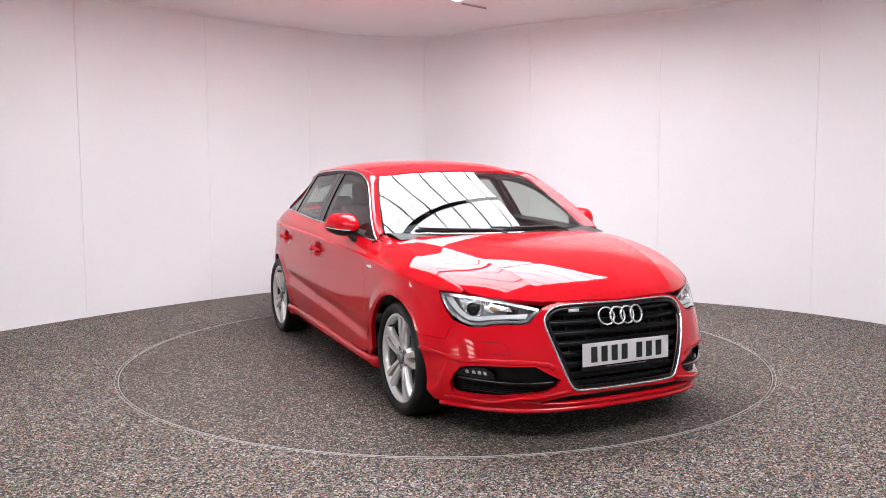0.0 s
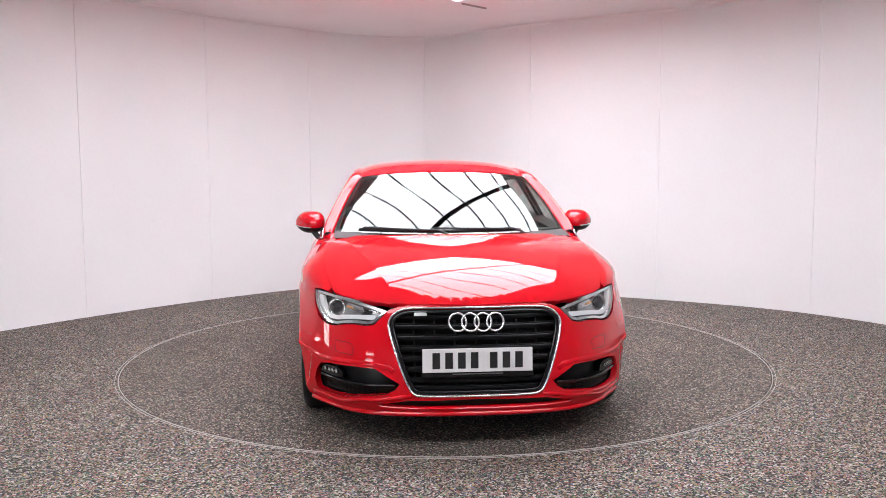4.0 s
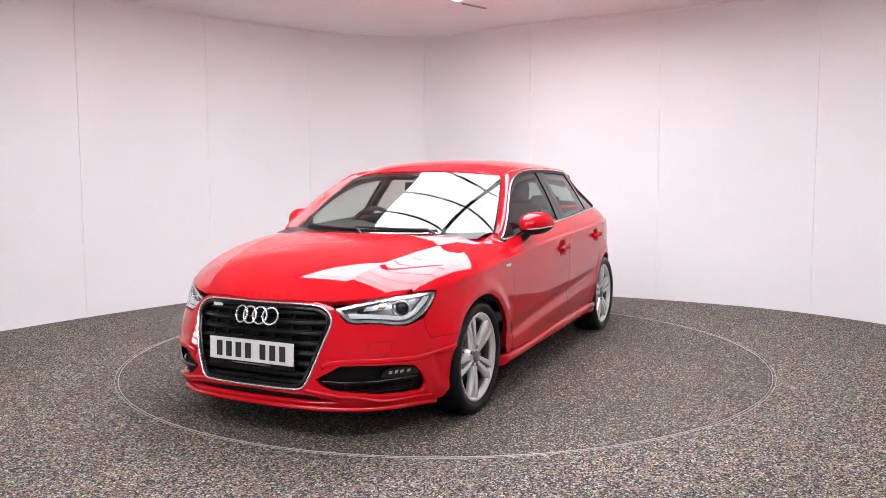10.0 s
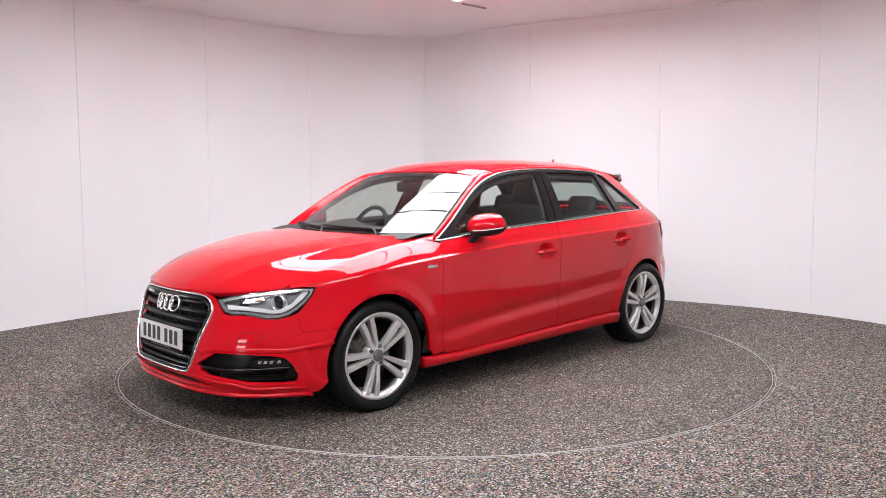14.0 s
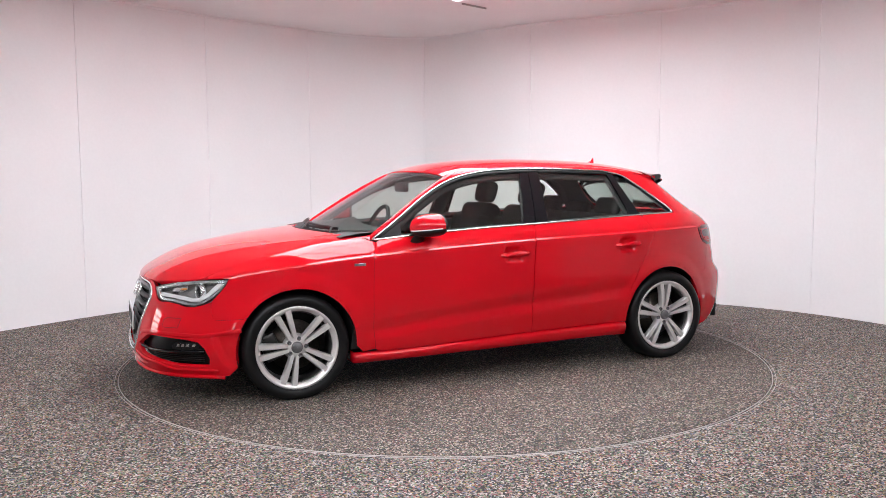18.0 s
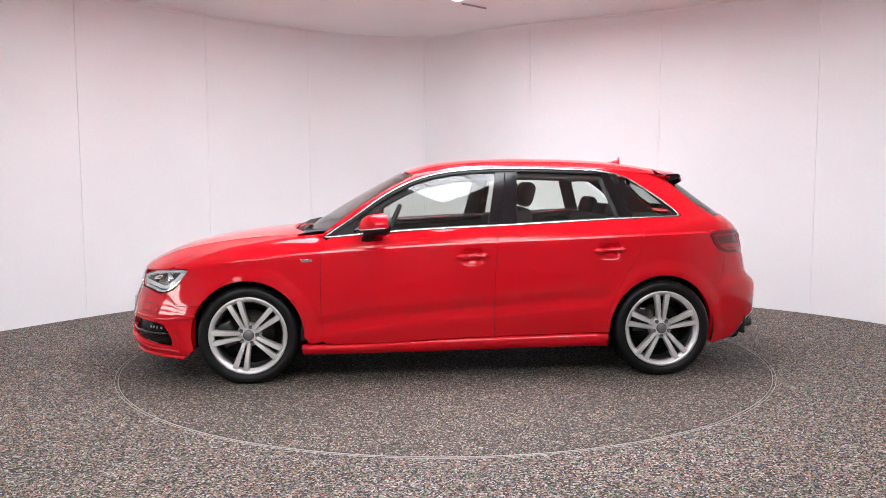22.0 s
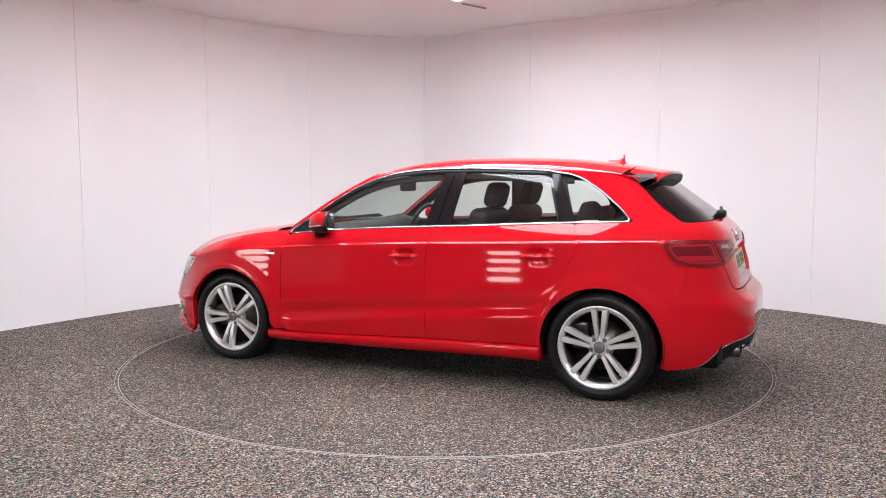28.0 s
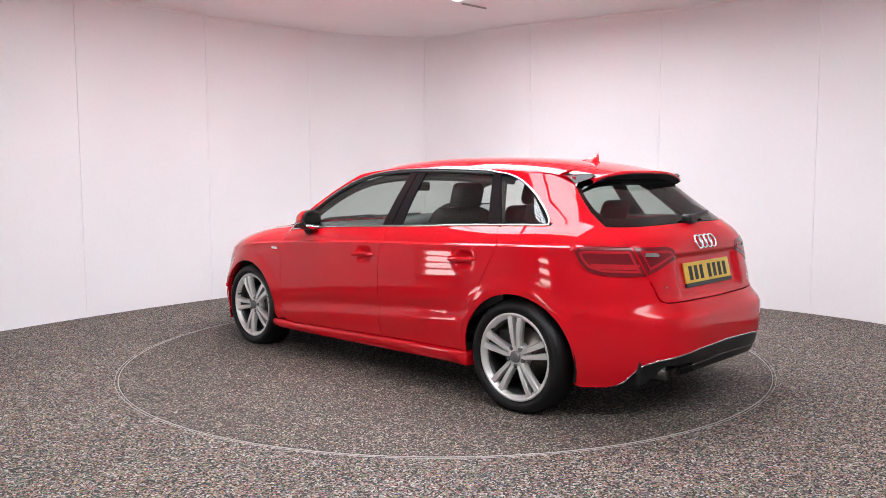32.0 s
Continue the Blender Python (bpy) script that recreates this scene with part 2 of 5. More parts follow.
def hull(s, z):
    """The body's skin: s runs round the left half from the middle of the nose to the middle of the tail."""
    s, z = np.broadcast_arrays(np.asarray(s, float), np.asarray(z, float))
    cf = np.interp(s, NOSE_ARC, _c)
    cr = np.interp(END_S - s, TAIL_ARC, _c)
    xf = NOSE_AT + (FRONT(z) - NOSE_AT) * np.sqrt(np.maximum(1 - np.abs(cf) ** NOSE_FULL(np.minimum(z, .9)), 0))
    xr = TAIL_AT + (BACK(z) - TAIL_AT) * np.sqrt(np.maximum(1 - np.abs(cr) ** TAIL_FULL(z), 0))
    x = np.where(s < NOSE_S, xf, np.where(s > SIDE_S, xr, NOSE_AT - (s - NOSE_S)))
    y = flank(x, z) * np.where(s < NOSE_S, cf, np.where(s > SIDE_S, cr, 1.0))
    y = np.where(s < 0, s, np.where(s > END_S, END_S - s, y))
    edge = .935 + (.40 - z) * .425
    scoop = smooth(s, edge, edge + .045) * smooth(s, 1.098, 1.050) * smooth(z, .20, .27) * smooth(z, .430, .385)
    y = y - .016 * scoop + .030 * smooth(s, .84, 1.06) * smooth(s, 1.40, 1.12) * smooth(z, .70, .42)
    tail = smooth(np.abs(y), .37, .31) * smooth(z, .650, .690) * smooth(z, .868, .846) * (s > SIDE_S)
    x = x + .030 * tail
    return np.stack([x, y, z], -1)


def s_at(x, z):
    """The place along the skin at which it reaches x."""
    lo, hi = 0.0, END_S
    for _ in range(40):
        m = (lo + hi) / 2
        lo, hi = (m, hi) if hull(m, z)[..., 0] > x else (lo, m)
    return (lo + hi) / 2


def side(x, z):
    x, z = np.asarray(x, float), np.asarray(z, float)
    return np.stack([x, flank(x, z), z + 0 * x], -1)


def bonnet(x, y):
    x, y = np.asarray(x, float), np.asarray(y, float)
    r = np.abs(y) / BONNET_Y(x)
    ridge = RIDGE(x)
    z = BONNET_Z(x) - BONNET_DROP(x) * r ** (2.6 + .8 * smooth(x, 1.5, 1.95))
    z = z + .008 * np.exp(-((np.abs(y) - .60) / .14) ** 2 - ((x - 1.93) / .16) ** 2)
    z = z - .011 * smooth(x - 2.118 + .36 * y * y, -.028, 0)
    d = np.abs(y) - ridge
    crest = np.sqrt(d * d + 4e-6) - .002
    z = z + .0072 * smooth(x, .98, 1.35) * smooth(x, 2.12, 1.98) * np.exp(-crest / np.where(d > 0, .045, .085))
    return np.stack([x, y, z], -1)


def roof(x, y):
    x, y = np.asarray(x, float), np.asarray(y, float)
    r = np.abs(y) / ROOF_Y(x)
    return np.stack([x, y, ROOF_Z(x) - .026 * r ** 2 - .034 * r ** 5], -1)


SCREEN_X = Curve((0, 1.030), (.5, .688), (1, .335))
SCREEN_Z = Curve((0, .925), (.5, 1.131), (1, 1.322))
SCREEN_EX = Curve((0, .800), (.5, .520), (1, .262))
SCREEN_EY = Curve((0, .742), (.5, .664), (1, .572))
SCREEN_EZ = Curve((0, .940), (.5, 1.132), (1, 1.292))


def screen(v, w):
    """The windscreen: v from the scuttle up to the roof, w from -1 to 1 across."""
    v, w = np.asarray(v, float), np.asarray(w, float)
    k = np.abs(w) ** 2.2
    return np.stack([SCREEN_X(v) * (1 - k) + SCREEN_EX(v) * k, SCREEN_EY(v) * w, SCREEN_Z(v) * (1 - k) + SCREEN_EZ(v) * k], -1)


# ---- mesh helpers ----
def mesh_part(name, verts, faces, mat, parent=None, normals=None, smooth=True, label="", flip=False):
    """Link one mesh; flip mirrors it to the car's other side."""
    v = np.array(verts, float).reshape(-1, 3)
    if flip:
        v = v * (1, -1, 1)
        faces = [tuple(reversed(f)) for f in faces]
    me = bpy.data.meshes.new(name)
    me.from_pydata(v.tolist(), [], [tuple(int(i) for i in f) for f in faces])
    me.materials.append(mat)
    me.polygons.foreach_set("use_smooth", [smooth] * len(me.polygons))
    me.update()
    if normals is not None:
        nn = np.array(normals, float)
        if flip:
            nn = nn * (1, -1, 1)
        me.normals_split_custom_set_from_vertices(nn.tolist())
    ob = new(name, me)
    ob.parent = parent
    if label:
        ob["label"] = label
    return ob


def part(name, bm, mat, parent=None, label="", smooth=False, flip=False):
    """Link a bmesh as one mesh object under a thing or a part."""
    bmesh.ops.recalc_face_normals(bm, faces=bm.faces)
    bm.verts.index_update()
    v = [tuple(q.co) for q in bm.verts]
    f = [[q.index for q in p.verts] for p in bm.faces]
    bm.free()
    return mesh_part(name, v, f, mat, parent, smooth=smooth, label=label, flip=flip)


def soft_box(size, at=(0, 0, 0), bevel=.01, segments=2, bm=None, turn=None):
    b = bmesh.new()
    bmesh.ops.create_cube(b, size=1)
    for v in b.verts:
        v.co = Vector((v.co.x * size[0], v.co.y * size[1], v.co.z * size[2]))
    if bevel:
        bmesh.ops.bevel(b, geom=b.edges[:], offset=bevel, segments=segments, affect="EDGES", profile=.5)
    m = Matrix.Translation(at) @ (turn or Matrix())
    bmesh.ops.transform(b, matrix=m, verts=b.verts)
    if bm is None:
        return b
    me = bpy.data.meshes.new("tmp")
    b.to_mesh(me), b.free()
    bm.from_mesh(me)
    bpy.data.meshes.remove(me)
    return bm


def lathe(profile, segments=48, closed=False):
    """Turn (radius, y) pairs round the y axis."""
    n = len(profile)
    v, f = [], []
    for i in range(segments):
        a = 2 * math.pi * i / segments
        v += [(r * math.cos(a), y, r * math.sin(a)) for r, y in profile]
    for i in range(segments):
        j = (i + 1) % segments
        for k in range(n if closed else n - 1):
            q = (k + 1) % n
            f.append((i * n + k, i * n + q, j * n + q, j * n + k))
    return v, f


def inside(poly, pts):
    """Which of the points lie in the polygon."""
    x, y = pts[:, 0], pts[:, 1]
    hit = np.zeros(len(pts), bool)
    a = poly
    b = np.roll(poly, -1, 0)
    for (x0, y0), (x1, y1) in zip(a, b):
        if y0 == y1:
            continue
        c = ((y0 > y) != (y1 > y)) & (x < (x1 - x0) * (y - y0) / (y1 - y0) + x0)
        hit ^= c
    return hit


def dense(poly, step, closed=True):
    out = []
    n = len(poly)
    for i in range(n if closed else n - 1):
        a, b = np.array(poly[i], float), np.array(poly[(i + 1) % n], float)
        k = max(1, int(math.ceil(np.linalg.norm(b - a) / step)))
        out += [a + (b - a) * j / k for j in range(k)]
    if not closed:
        out.append(np.array(poly[-1], float))
    return np.array(out)


def shrink(poly, gap):
    """The polygon with its edges moved inwards by gap."""
    p = np.array(poly, float)
    area = np.sum(p[:, 0] * np.roll(p[:, 1], -1) - np.roll(p[:, 0], -1) * p[:, 1])
    sign = 1 if area > 0 else -1
    out = []
    for i in range(len(p)):
        a, b, c = p[i - 1], p[i], p[(i + 1) % len(p)]
        d1, d2 = (b - a) / (np.linalg.norm(b - a) + 1e-9), (c - b) / (np.linalg.norm(c - b) + 1e-9)
        n1, n2 = np.array((-d1[1], d1[0])) * sign, np.array((-d2[1], d2[0])) * sign
        n = n1 + n2
        k = max(.5, (n @ n) / 2)
        out.append(b + n * gap / k)
    return np.array(out)


def arc_smooth(poly, rounds=2, keep=()):
    """Round the corners of a closed polygon, but for those in keep."""
    p = [np.array(q, float) for q in poly]
    kept = {tuple(np.round(poly[i], 6)) for i in keep}
    for _ in range(rounds):
        out = []
        n = len(p)
        for i in range(n):
            if tuple(np.round(p[i], 6)) in kept:
                out.append(p[i])
            else:
                out += [p[i] * .75 + p[i - 1] * .25, p[i] * .75 + p[(i + 1) % n] * .25]
        p = out
    return np.array(p)


def surface_normals(surf, a, b):
    e = 2e-3
    n = np.cross(surf(a + e, b) - surf(a - e, b), surf(a, b + e) - surf(a, b - e))
    return n / (np.linalg.norm(n, axis=-1, keepdims=True) + 1e-12)


def skin(name, surf, outline, mat, parent, out, holes=(), step=.022, offset=0.0, lip=.012, gap=.0014, flip=False, label="", cuts=()):
    """A panel cut from a surface: outline and holes in the surface's own two measures, out: +1 or -1 so that the normals look outwards."""
    outer = dense(shrink(outline, gap), step)
    loops = [outer] + [dense(shrink(h, -gap), step) for h in holes]
    lo, hi = outer.min(0), outer.max(0)
    nx, ny = int((hi[0] - lo[0]) / step) + 2, int((hi[1] - lo[1]) / step) + 2
    gx, gy = np.meshgrid(lo[0] + step * (np.arange(nx) - .3), lo[1] + step * (np.arange(ny) - .3))
    gx[1::2] += step / 2
    grid = np.stack([gx.ravel(), gy.ravel()], -1)
    keep = inside(outer, grid)
    for h in loops[1:]:
        keep &= ~inside(h, grid)
    grid = grid[keep]
    lines = [dense(c, step, False) for c in cuts]
    edge = np.concatenate(loops + lines)
    near = np.ones(len(grid), bool)
    for i in range(0, len(grid), 400):
        d = np.linalg.norm(grid[i:i + 400, None] - edge[None], axis=-1).min(1)
        near[i:i + 400] = d > step * .55
    pts = [Vector(q) for q in np.concatenate([edge, grid[near]])]
    edges, k = [], 0
    for lp in loops:
        edges += [(k + i, k + (i + 1) % len(lp)) for i in range(len(lp))]
        k += len(lp)
    for ln in lines:
        edges += [(k + i, k + i + 1) for i in range(len(ln) - 1)]
        k += len(ln)
    v2, _, tris, *_ = mathutils.geometry.delaunay_2d_cdt(pts, edges, [], 0, 1e-6)
    v2 = np.array([tuple(q) for q in v2])
    tris = np.array([t for t in tris if len(t) == 3])
    mid = v2[tris].mean(1)
    ok = inside(outer, mid)
    for h in loops[1:]:
        ok &= ~inside(h, mid)
    tris = tris[ok]
    nrm = surface_normals(surf, v2[:, 0], v2[:, 1]) * out
    pos = surf(v2[:, 0], v2[:, 1]) + nrm * offset
    face_n = np.cross(pos[tris[:, 1]] - pos[tris[:, 0]], pos[tris[:, 2]] - pos[tris[:, 0]])
    flipd = np.einsum("ij,ij->i", face_n, nrm[tris[:, 0]]) < 0
    tris[flipd] = tris[flipd][:, ::-1]
    verts, faces, norms = list(pos), [tuple(t) for t in tris], list(nrm)
    if lip:
        for lp in loops:
            nn = surface_normals(surf, lp[:, 0], lp[:, 1]) * out
            top = surf(lp[:, 0], lp[:, 1]) + nn * offset
            low = top - nn * lip
            tang = np.roll(top, -1, 0) - np.roll(top, 1, 0)
            sidew = np.cross(tang, nn)
            sidew /= np.linalg.norm(sidew, axis=-1, keepdims=True) + 1e-12
            area = np.sum(lp[:, 0] * np.roll(lp[:, 1], -1) - np.roll(lp[:, 0], -1) * lp[:, 1])
            b = len(verts)
            m = len(lp)
            verts += list(top) + list(low)
            norms += list(sidew * .6 + nn * .4) + list(sidew)
            for i in range(m):
                j = (i + 1) % m
                faces.append((b + i, b + m + i, b + m + j, b + j))
    norms = np.array(norms)
    norms /= np.linalg.norm(norms, axis=-1, keepdims=True) + 1e-12
    return mesh_part(name, verts, faces, mat, parent, norms, True, label, flip)


def strip(name, path, normals, mat, parent, width=.014, height=.006, closed=False, flip=False, label="", base=0.0):
    """A rounded moulding that follows a path on a surface."""
    p, n = np.array(path, float), np.array(normals, float)
    if closed:
        t = np.roll(p, -1, 0) - np.roll(p, 1, 0)
    else:
        t = np.gradient(p, axis=0)
    t /= np.linalg.norm(t, axis=-1, keepdims=True) + 1e-12
    b = np.cross(n, t)
    b /= np.linalg.norm(b, axis=-1, keepdims=True) + 1e-12
    shape = [(-.5, 0), (-.46, .62), (-.30, .95), (0, 1.05), (.30, .95), (.46, .62), (.5, 0)]
    k = len(shape)
    verts = []
    for i in range(len(p)):
        for a, h in shape:
            verts.append(p[i] + b[i] * a * width + n[i] * (base + h * height))
    faces = []
    for i in range(len(p) if closed else len(p) - 1):
        j = (i + 1) % len(p)
        for q in range(k - 1):
            faces.append((i * k + q, i * k + q + 1, j * k + q + 1, j * k + q))
    if not closed:
        faces.append(tuple(range(k - 1, -1, -1)))
        faces.append(tuple((len(p) - 1) * k + q for q in range(k)))
    return mesh_part(name, verts, faces, mat, parent, None, True, label, flip)


def on_surface(surf, poly, out, step=.02, closed=False, offset=0.0):
    d = dense(poly, step, closed)
    n = surface_normals(surf, d[:, 0], d[:, 1]) * out
    return surf(d[:, 0], d[:, 1]) + n * offset, n


def grid_part(name, rows, mat, parent, flip=False, label="", thick=0.0, smooth=True):
    """A sheet through rows of points, closed behind where it has thickness."""
    g = np.array(rows, float)
    r, c = g.shape[:2]
    v = list(g.reshape(-1, 3))
    f = [(i * c + j, i * c + j + 1, (i + 1) * c + j + 1, (i + 1) * c + j) for i in range(r - 1) for j in range(c - 1)]
    if thick:
        du, dv = np.gradient(g, axis=0), np.gradient(g, axis=1)
        n = np.cross(du, dv)
        n /= np.linalg.norm(n, axis=-1, keepdims=True) + 1e-12
        back = (g - n * thick).reshape(-1, 3)
        b = len(v)
        v += list(back)
        f += [tuple(b + q for q in reversed(t)) for t in f]
        rim = [j for j in range(c)] + [i * c + c - 1 for i in range(1, r)] + [(r - 1) * c + j for j in range(c - 2, -1, -1)] + [i * c for i in range(r - 2, 0, -1)]
        m = len(rim)
        f += [(rim[i], b + rim[i], b + rim[(i + 1) % m], rim[(i + 1) % m]) for i in range(m)]
    return mesh_part(name, v, f, mat, parent, None, smooth, label, flip)


def prism(poly, z0, z1):
    """An upright prism on a plan."""
    n = len(poly)
    v = [(x, y, z0) for x, y in poly] + [(x, y, z1) for x, y in poly]
    f = [tuple(range(n - 1, -1, -1)), tuple(range(n, 2 * n))] + [(i, (i + 1) % n, n + (i + 1) % n, n + i) for i in range(n)]
    return v, f


# ---- the room: floor, turntable, curved panel walls, ceiling ----
ROOM_H = 2.955
DISC_R = 2.2425


def make_room():
    ring = [(DISC_R + .006) * np.array((math.cos(a), math.sin(a))) for a in np.linspace(0, 2 * math.pi, 160, endpoint=False)]
    outer = [(9 * math.cos(a), 9 * math.sin(a) - 1.5) for a in np.linspace(0, 2 * math.pi, 160, endpoint=False)]
    v = [(*p, 0) for p in ring] + [(*p, 0) for p in outer] + [(*p, -.12) for p in ring]
    n = 160
    f = [(i, n + i, n + (i + 1) % n, (i + 1) % n) for i in range(n)]
    f += [(i, (i + 1) % n, 2 * n + (i + 1) % n, 2 * n + i) for i in range(n)]
    floor = mesh_part("floor", v, f, CARPET, smooth=False)
    tagged(floor, "speckled grey granule carpet floor with coloured flecks", "floor", kind="structure")
    under = mesh_part("floor_base", *prism([(p[0] * 1.01, p[1] * 1.01) for p in ring], -.16, -.13), DEEP, smooth=False)
    tagged(under, "dark base below the turntable", "floor", kind="structure")

    # plan of the curved walls: joints between panels
    front = [(-4.25, .05), (-3.32, 1.53), (-2.46, 2.61), (-1.54, 3.47), (-.93, 3.86), (-.53, 3.985), (-.24, 3.99), (.08, 3.83), (.48, 3.52), (.95, 3.17), (2.20, 2.47), (3.40, 1.57), (4.25, .0)]
    joints = (0, 1, 2, 3, 6, 9, 10, 11, 12)
    back = [(4.25, .0), (4.6, -1.6), (4.6, -3.2), (4.5, -4.8), (3.7, -5.9), (2.4, -6.35), (1.2, -6.45), (0, -6.45), (-1.2, -6.45), (-2.4, -6.35), (-3.7, -5.9), (-4.5, -4.8),
            (-4.6, -3.2), (-4.6, -1.6), (-4.25, .05)]
    walls = tagged(new("wall_panels", None), "curved white wall of tall joined panels", "wall", kind="structure")
    segs = []
    sp = Curve2(front)
    for i, j in zip(joints, joints[1:]):
        segs.append([sp.at(u) for u in np.linspace(sp.marks[i], sp.marks[j], 16)])
    sp = Curve2(back)
    for i in range(len(back) - 1):
        segs.append([sp.at(u) for u in np.linspace(sp.marks[i], sp.marks[i + 1], 8)])
    for seg in segs:
        s = np.array(seg)
        d = np.gradient(s, axis=0)
        d /= np.linalg.norm(d, axis=-1, keepdims=True)
        outn = np.stack([-d[:, 1], d[:, 0]], -1)          # away from the room
        a, b = s.copy(), s + outn * .045
        a[0] += d[0] * .002
        a[-1] -= d[-1] * .002
        m = len(s)
        v = [(*q, z) for q in a for z in (-.10, ROOM_H + .05)]
        nn = [(-o[0], -o[1], 0) for o in outn for _ in range(2)]
        f = [(2 * i + 2, 2 * i + 3, 2 * i + 1, 2 * i) for i in range(m - 1)]
        v2, f2 = prism(list(a) + list(b[::-1]), -.10, ROOM_H + .05)
        f2 = f2[2 + m - 1:]                                   # ends and back
        f += [tuple(2 * m + i for i in t) for t in f2]
        v += v2
        nn += [(o[0], o[1], 0) for o in list(outn) + list(outn[::-1])] * 2
        # panels towards the camera end are unseen and dimmed so the paint mirrors less
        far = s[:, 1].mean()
        wall_mat = WALL if far > -2.0 else HALF_DIM_WALL if far > -3.6 else DIM_WALL
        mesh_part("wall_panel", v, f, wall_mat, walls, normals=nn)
        # joint strip at the start of each panel, dimmed along with unseen ones
        p, t, o = s[0], d[0], outn[0]
        c = [p - t * .010 - o * .0005, p - t * .007 - o * .006, p + t * .007 - o * .006, p + t * .010 - o * .0005, p + t * .011 + o * .01, p - t * .011 + o * .01]
        v, f = prism(c, 0, ROOM_H)
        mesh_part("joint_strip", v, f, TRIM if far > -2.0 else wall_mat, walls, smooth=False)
    # ceiling with the luminous panel's opening, and a thin cove bead along the walls
    loop = [q for seg in segs for q in seg[:-1]]
    big = [(9 * math.cos(a), 9 * math.sin(a) - 1.5) for a in np.linspace(0, 2 * math.pi, 60, endpoint=False)]
    v, f = prism(big, ROOM_H, ROOM_H + .15)
    ceil = mesh_part("ceiling", v, f, CEILING, smooth=False)
    tagged(ceil, "plain off-white ceiling with a luminous panel", "ceiling", kind="structure")
    path = np.array([(*q, ROOM_H - .006) for q in loop])
    d = np.roll(path, -1, 0) - np.roll(path, 1, 0)
    nn = np.stack([d[:, 1], -d[:, 0], 0 * d[:, 0]], -1)
    nn /= np.linalg.norm(nn, axis=-1, keepdims=True)
    bead = strip("cove_bead", path, nn, TRIM, None, width=.03, height=.010, closed=True)
    tagged(bead, "thin white cove bead between wall and ceiling", "trim", kind="structure")


class Curve2:
    """A smooth plan curve through points."""
    def __init__(self, pts):
        p = np.array(pts, float)
        self.marks = np.concatenate([[0], np.cumsum(np.linalg.norm(np.diff(p, axis=0), axis=1))])
        self.cx, self.cy = Curve(*zip(self.marks, p[:, 0])), Curve(*zip(self.marks, p[:, 1]))

    def at(self, u):
        return np.array((float(self.cx(u)), float(self.cy(u))))


def make_lights():
    """The luminous square over the turntable, set cornerwise, with its frame bars."""
    c, half = Vector((.13, .0)), 1.885
    light = new("ceiling_light_panel", None)
    light.location = (c.x, c.y, ROOM_H)
    tagged(light, "large square luminous ceiling panel with dark frame bars", "ceiling light")
    u, w = Vector((.7071, .7071)), Vector((.7071, -.7071))
    side_len = half * 1.4142
    v, f = prism([(half, 0), (0, half), (-half, 0), (0, -half)], -.022, -.008)
    mesh_part("diffuser", v, f, GLOW, light, smooth=False)
    def bar(along, at, width, mat, z0, z1, length=side_len):
        a, b = (u, w) if along == "u" else (w, u)
        q = [a * (-length / 2) + b * (at - width / 2), a * (length / 2) + b * (at - width / 2), a * (length / 2) + b * (at + width / 2), a * (-length / 2) + b * (at + width / 2)]
        v, f = prism([(p.x, p.y) for p in q], z0, z1)
        mesh_part("frame_bar", v, f, mat, light, smooth=False)
    for at in (-side_len / 2, side_len / 2):
        bar("u", at, .03, TRIM, -.031, -.002, side_len + .03), bar("w", at, .03, TRIM, -.030, -.003, side_len + .03)
    bar("u", -.06, .06, BLACK, -.040, -.023)
    for k in range(7):
        bar("w", -1.14 + .38 * k, .020, BLACK, -.034, -.023)
    v, f = prism([(.045, 2.085), (.055, 2.078), (.295, 2.30), (.285, 2.307)], -.016, -.001)
    mesh_part("cable", v, f, RING, light, smooth=False)


def make_fill_light(x, y, length):
    """Added fill box, unseen over the room's open end, that shines up and down."""
    ob = new("pendant_light", None)
    ob.location = (x, y, ROOM_H - .36)
    tagged(ob, "long white fill light box added below the ceiling, out of view", "pendant light", group="hanging lights of the room")
    part("diffuser", soft_box((length, .60, .16), (0, 0, 0), .03), FILL, ob)
    for sg in (-1, 1):
        part("end_cap", soft_box((.03, .62, .18), (sg * (length / 2 + .012), 0, 0), .01), TRIM, ob)
        part("hanger", soft_box((.012, .012, .28), (sg * length * .4, 0, .22), .003, 1), CHROME, ob)
    return ob


def make_rack(x, y, aim, squeeze=1.0):
    """A low floor-standing light with four level tubes between louvres, turned towards the car."""
    rack = new("floor_light", None)
    tagged(rack, "low floor-standing light with four level tubes", "floor light")
    part("back_plate", soft_box((.52, .05, .80), (0, .05, .58), .01), RING, rack)
    for i in range(4):
        z = .565 + .19 * squeeze * (i - 1.5) + .14 * (1 - squeeze)
        v, f = lathe([(.0005, -.175), (.030, -.170), (.041, -.150), (.044, -.11), (.044, .11), (.041, .150), (.030, .170), (.0005, .175)], 16)
        v = [(q[1], q[0] - .01, q[2] + z) for q in v]
        mesh_part("light_tube", v, f, TUBE, rack)
    for i in range(5):
        part("louvre", soft_box((.50, .10, .008), (0, -.02, .565 + .19 * squeeze * (i - 2) + .14 * (1 - squeeze)), .002, 1), CAP, rack)
    for sx_ in (-1, 1):
        part("side_cheek", soft_box((.02, .12, .80), (sx_ * .26, 0, .58), .004, 1), CAP, rack)
        part("foot", soft_box((.04, .45, .04), (sx_ * .20, .02, .02), .008, 1), BLACK, rack)
        part("stand_post", soft_box((.03, .03, .20), (sx_ * .20, .05, .12), .006, 1), BLACK, rack)
    rack.location = (x, y, 0)
    rack.rotation_euler = (0, 0, radians(aim))
    return rack


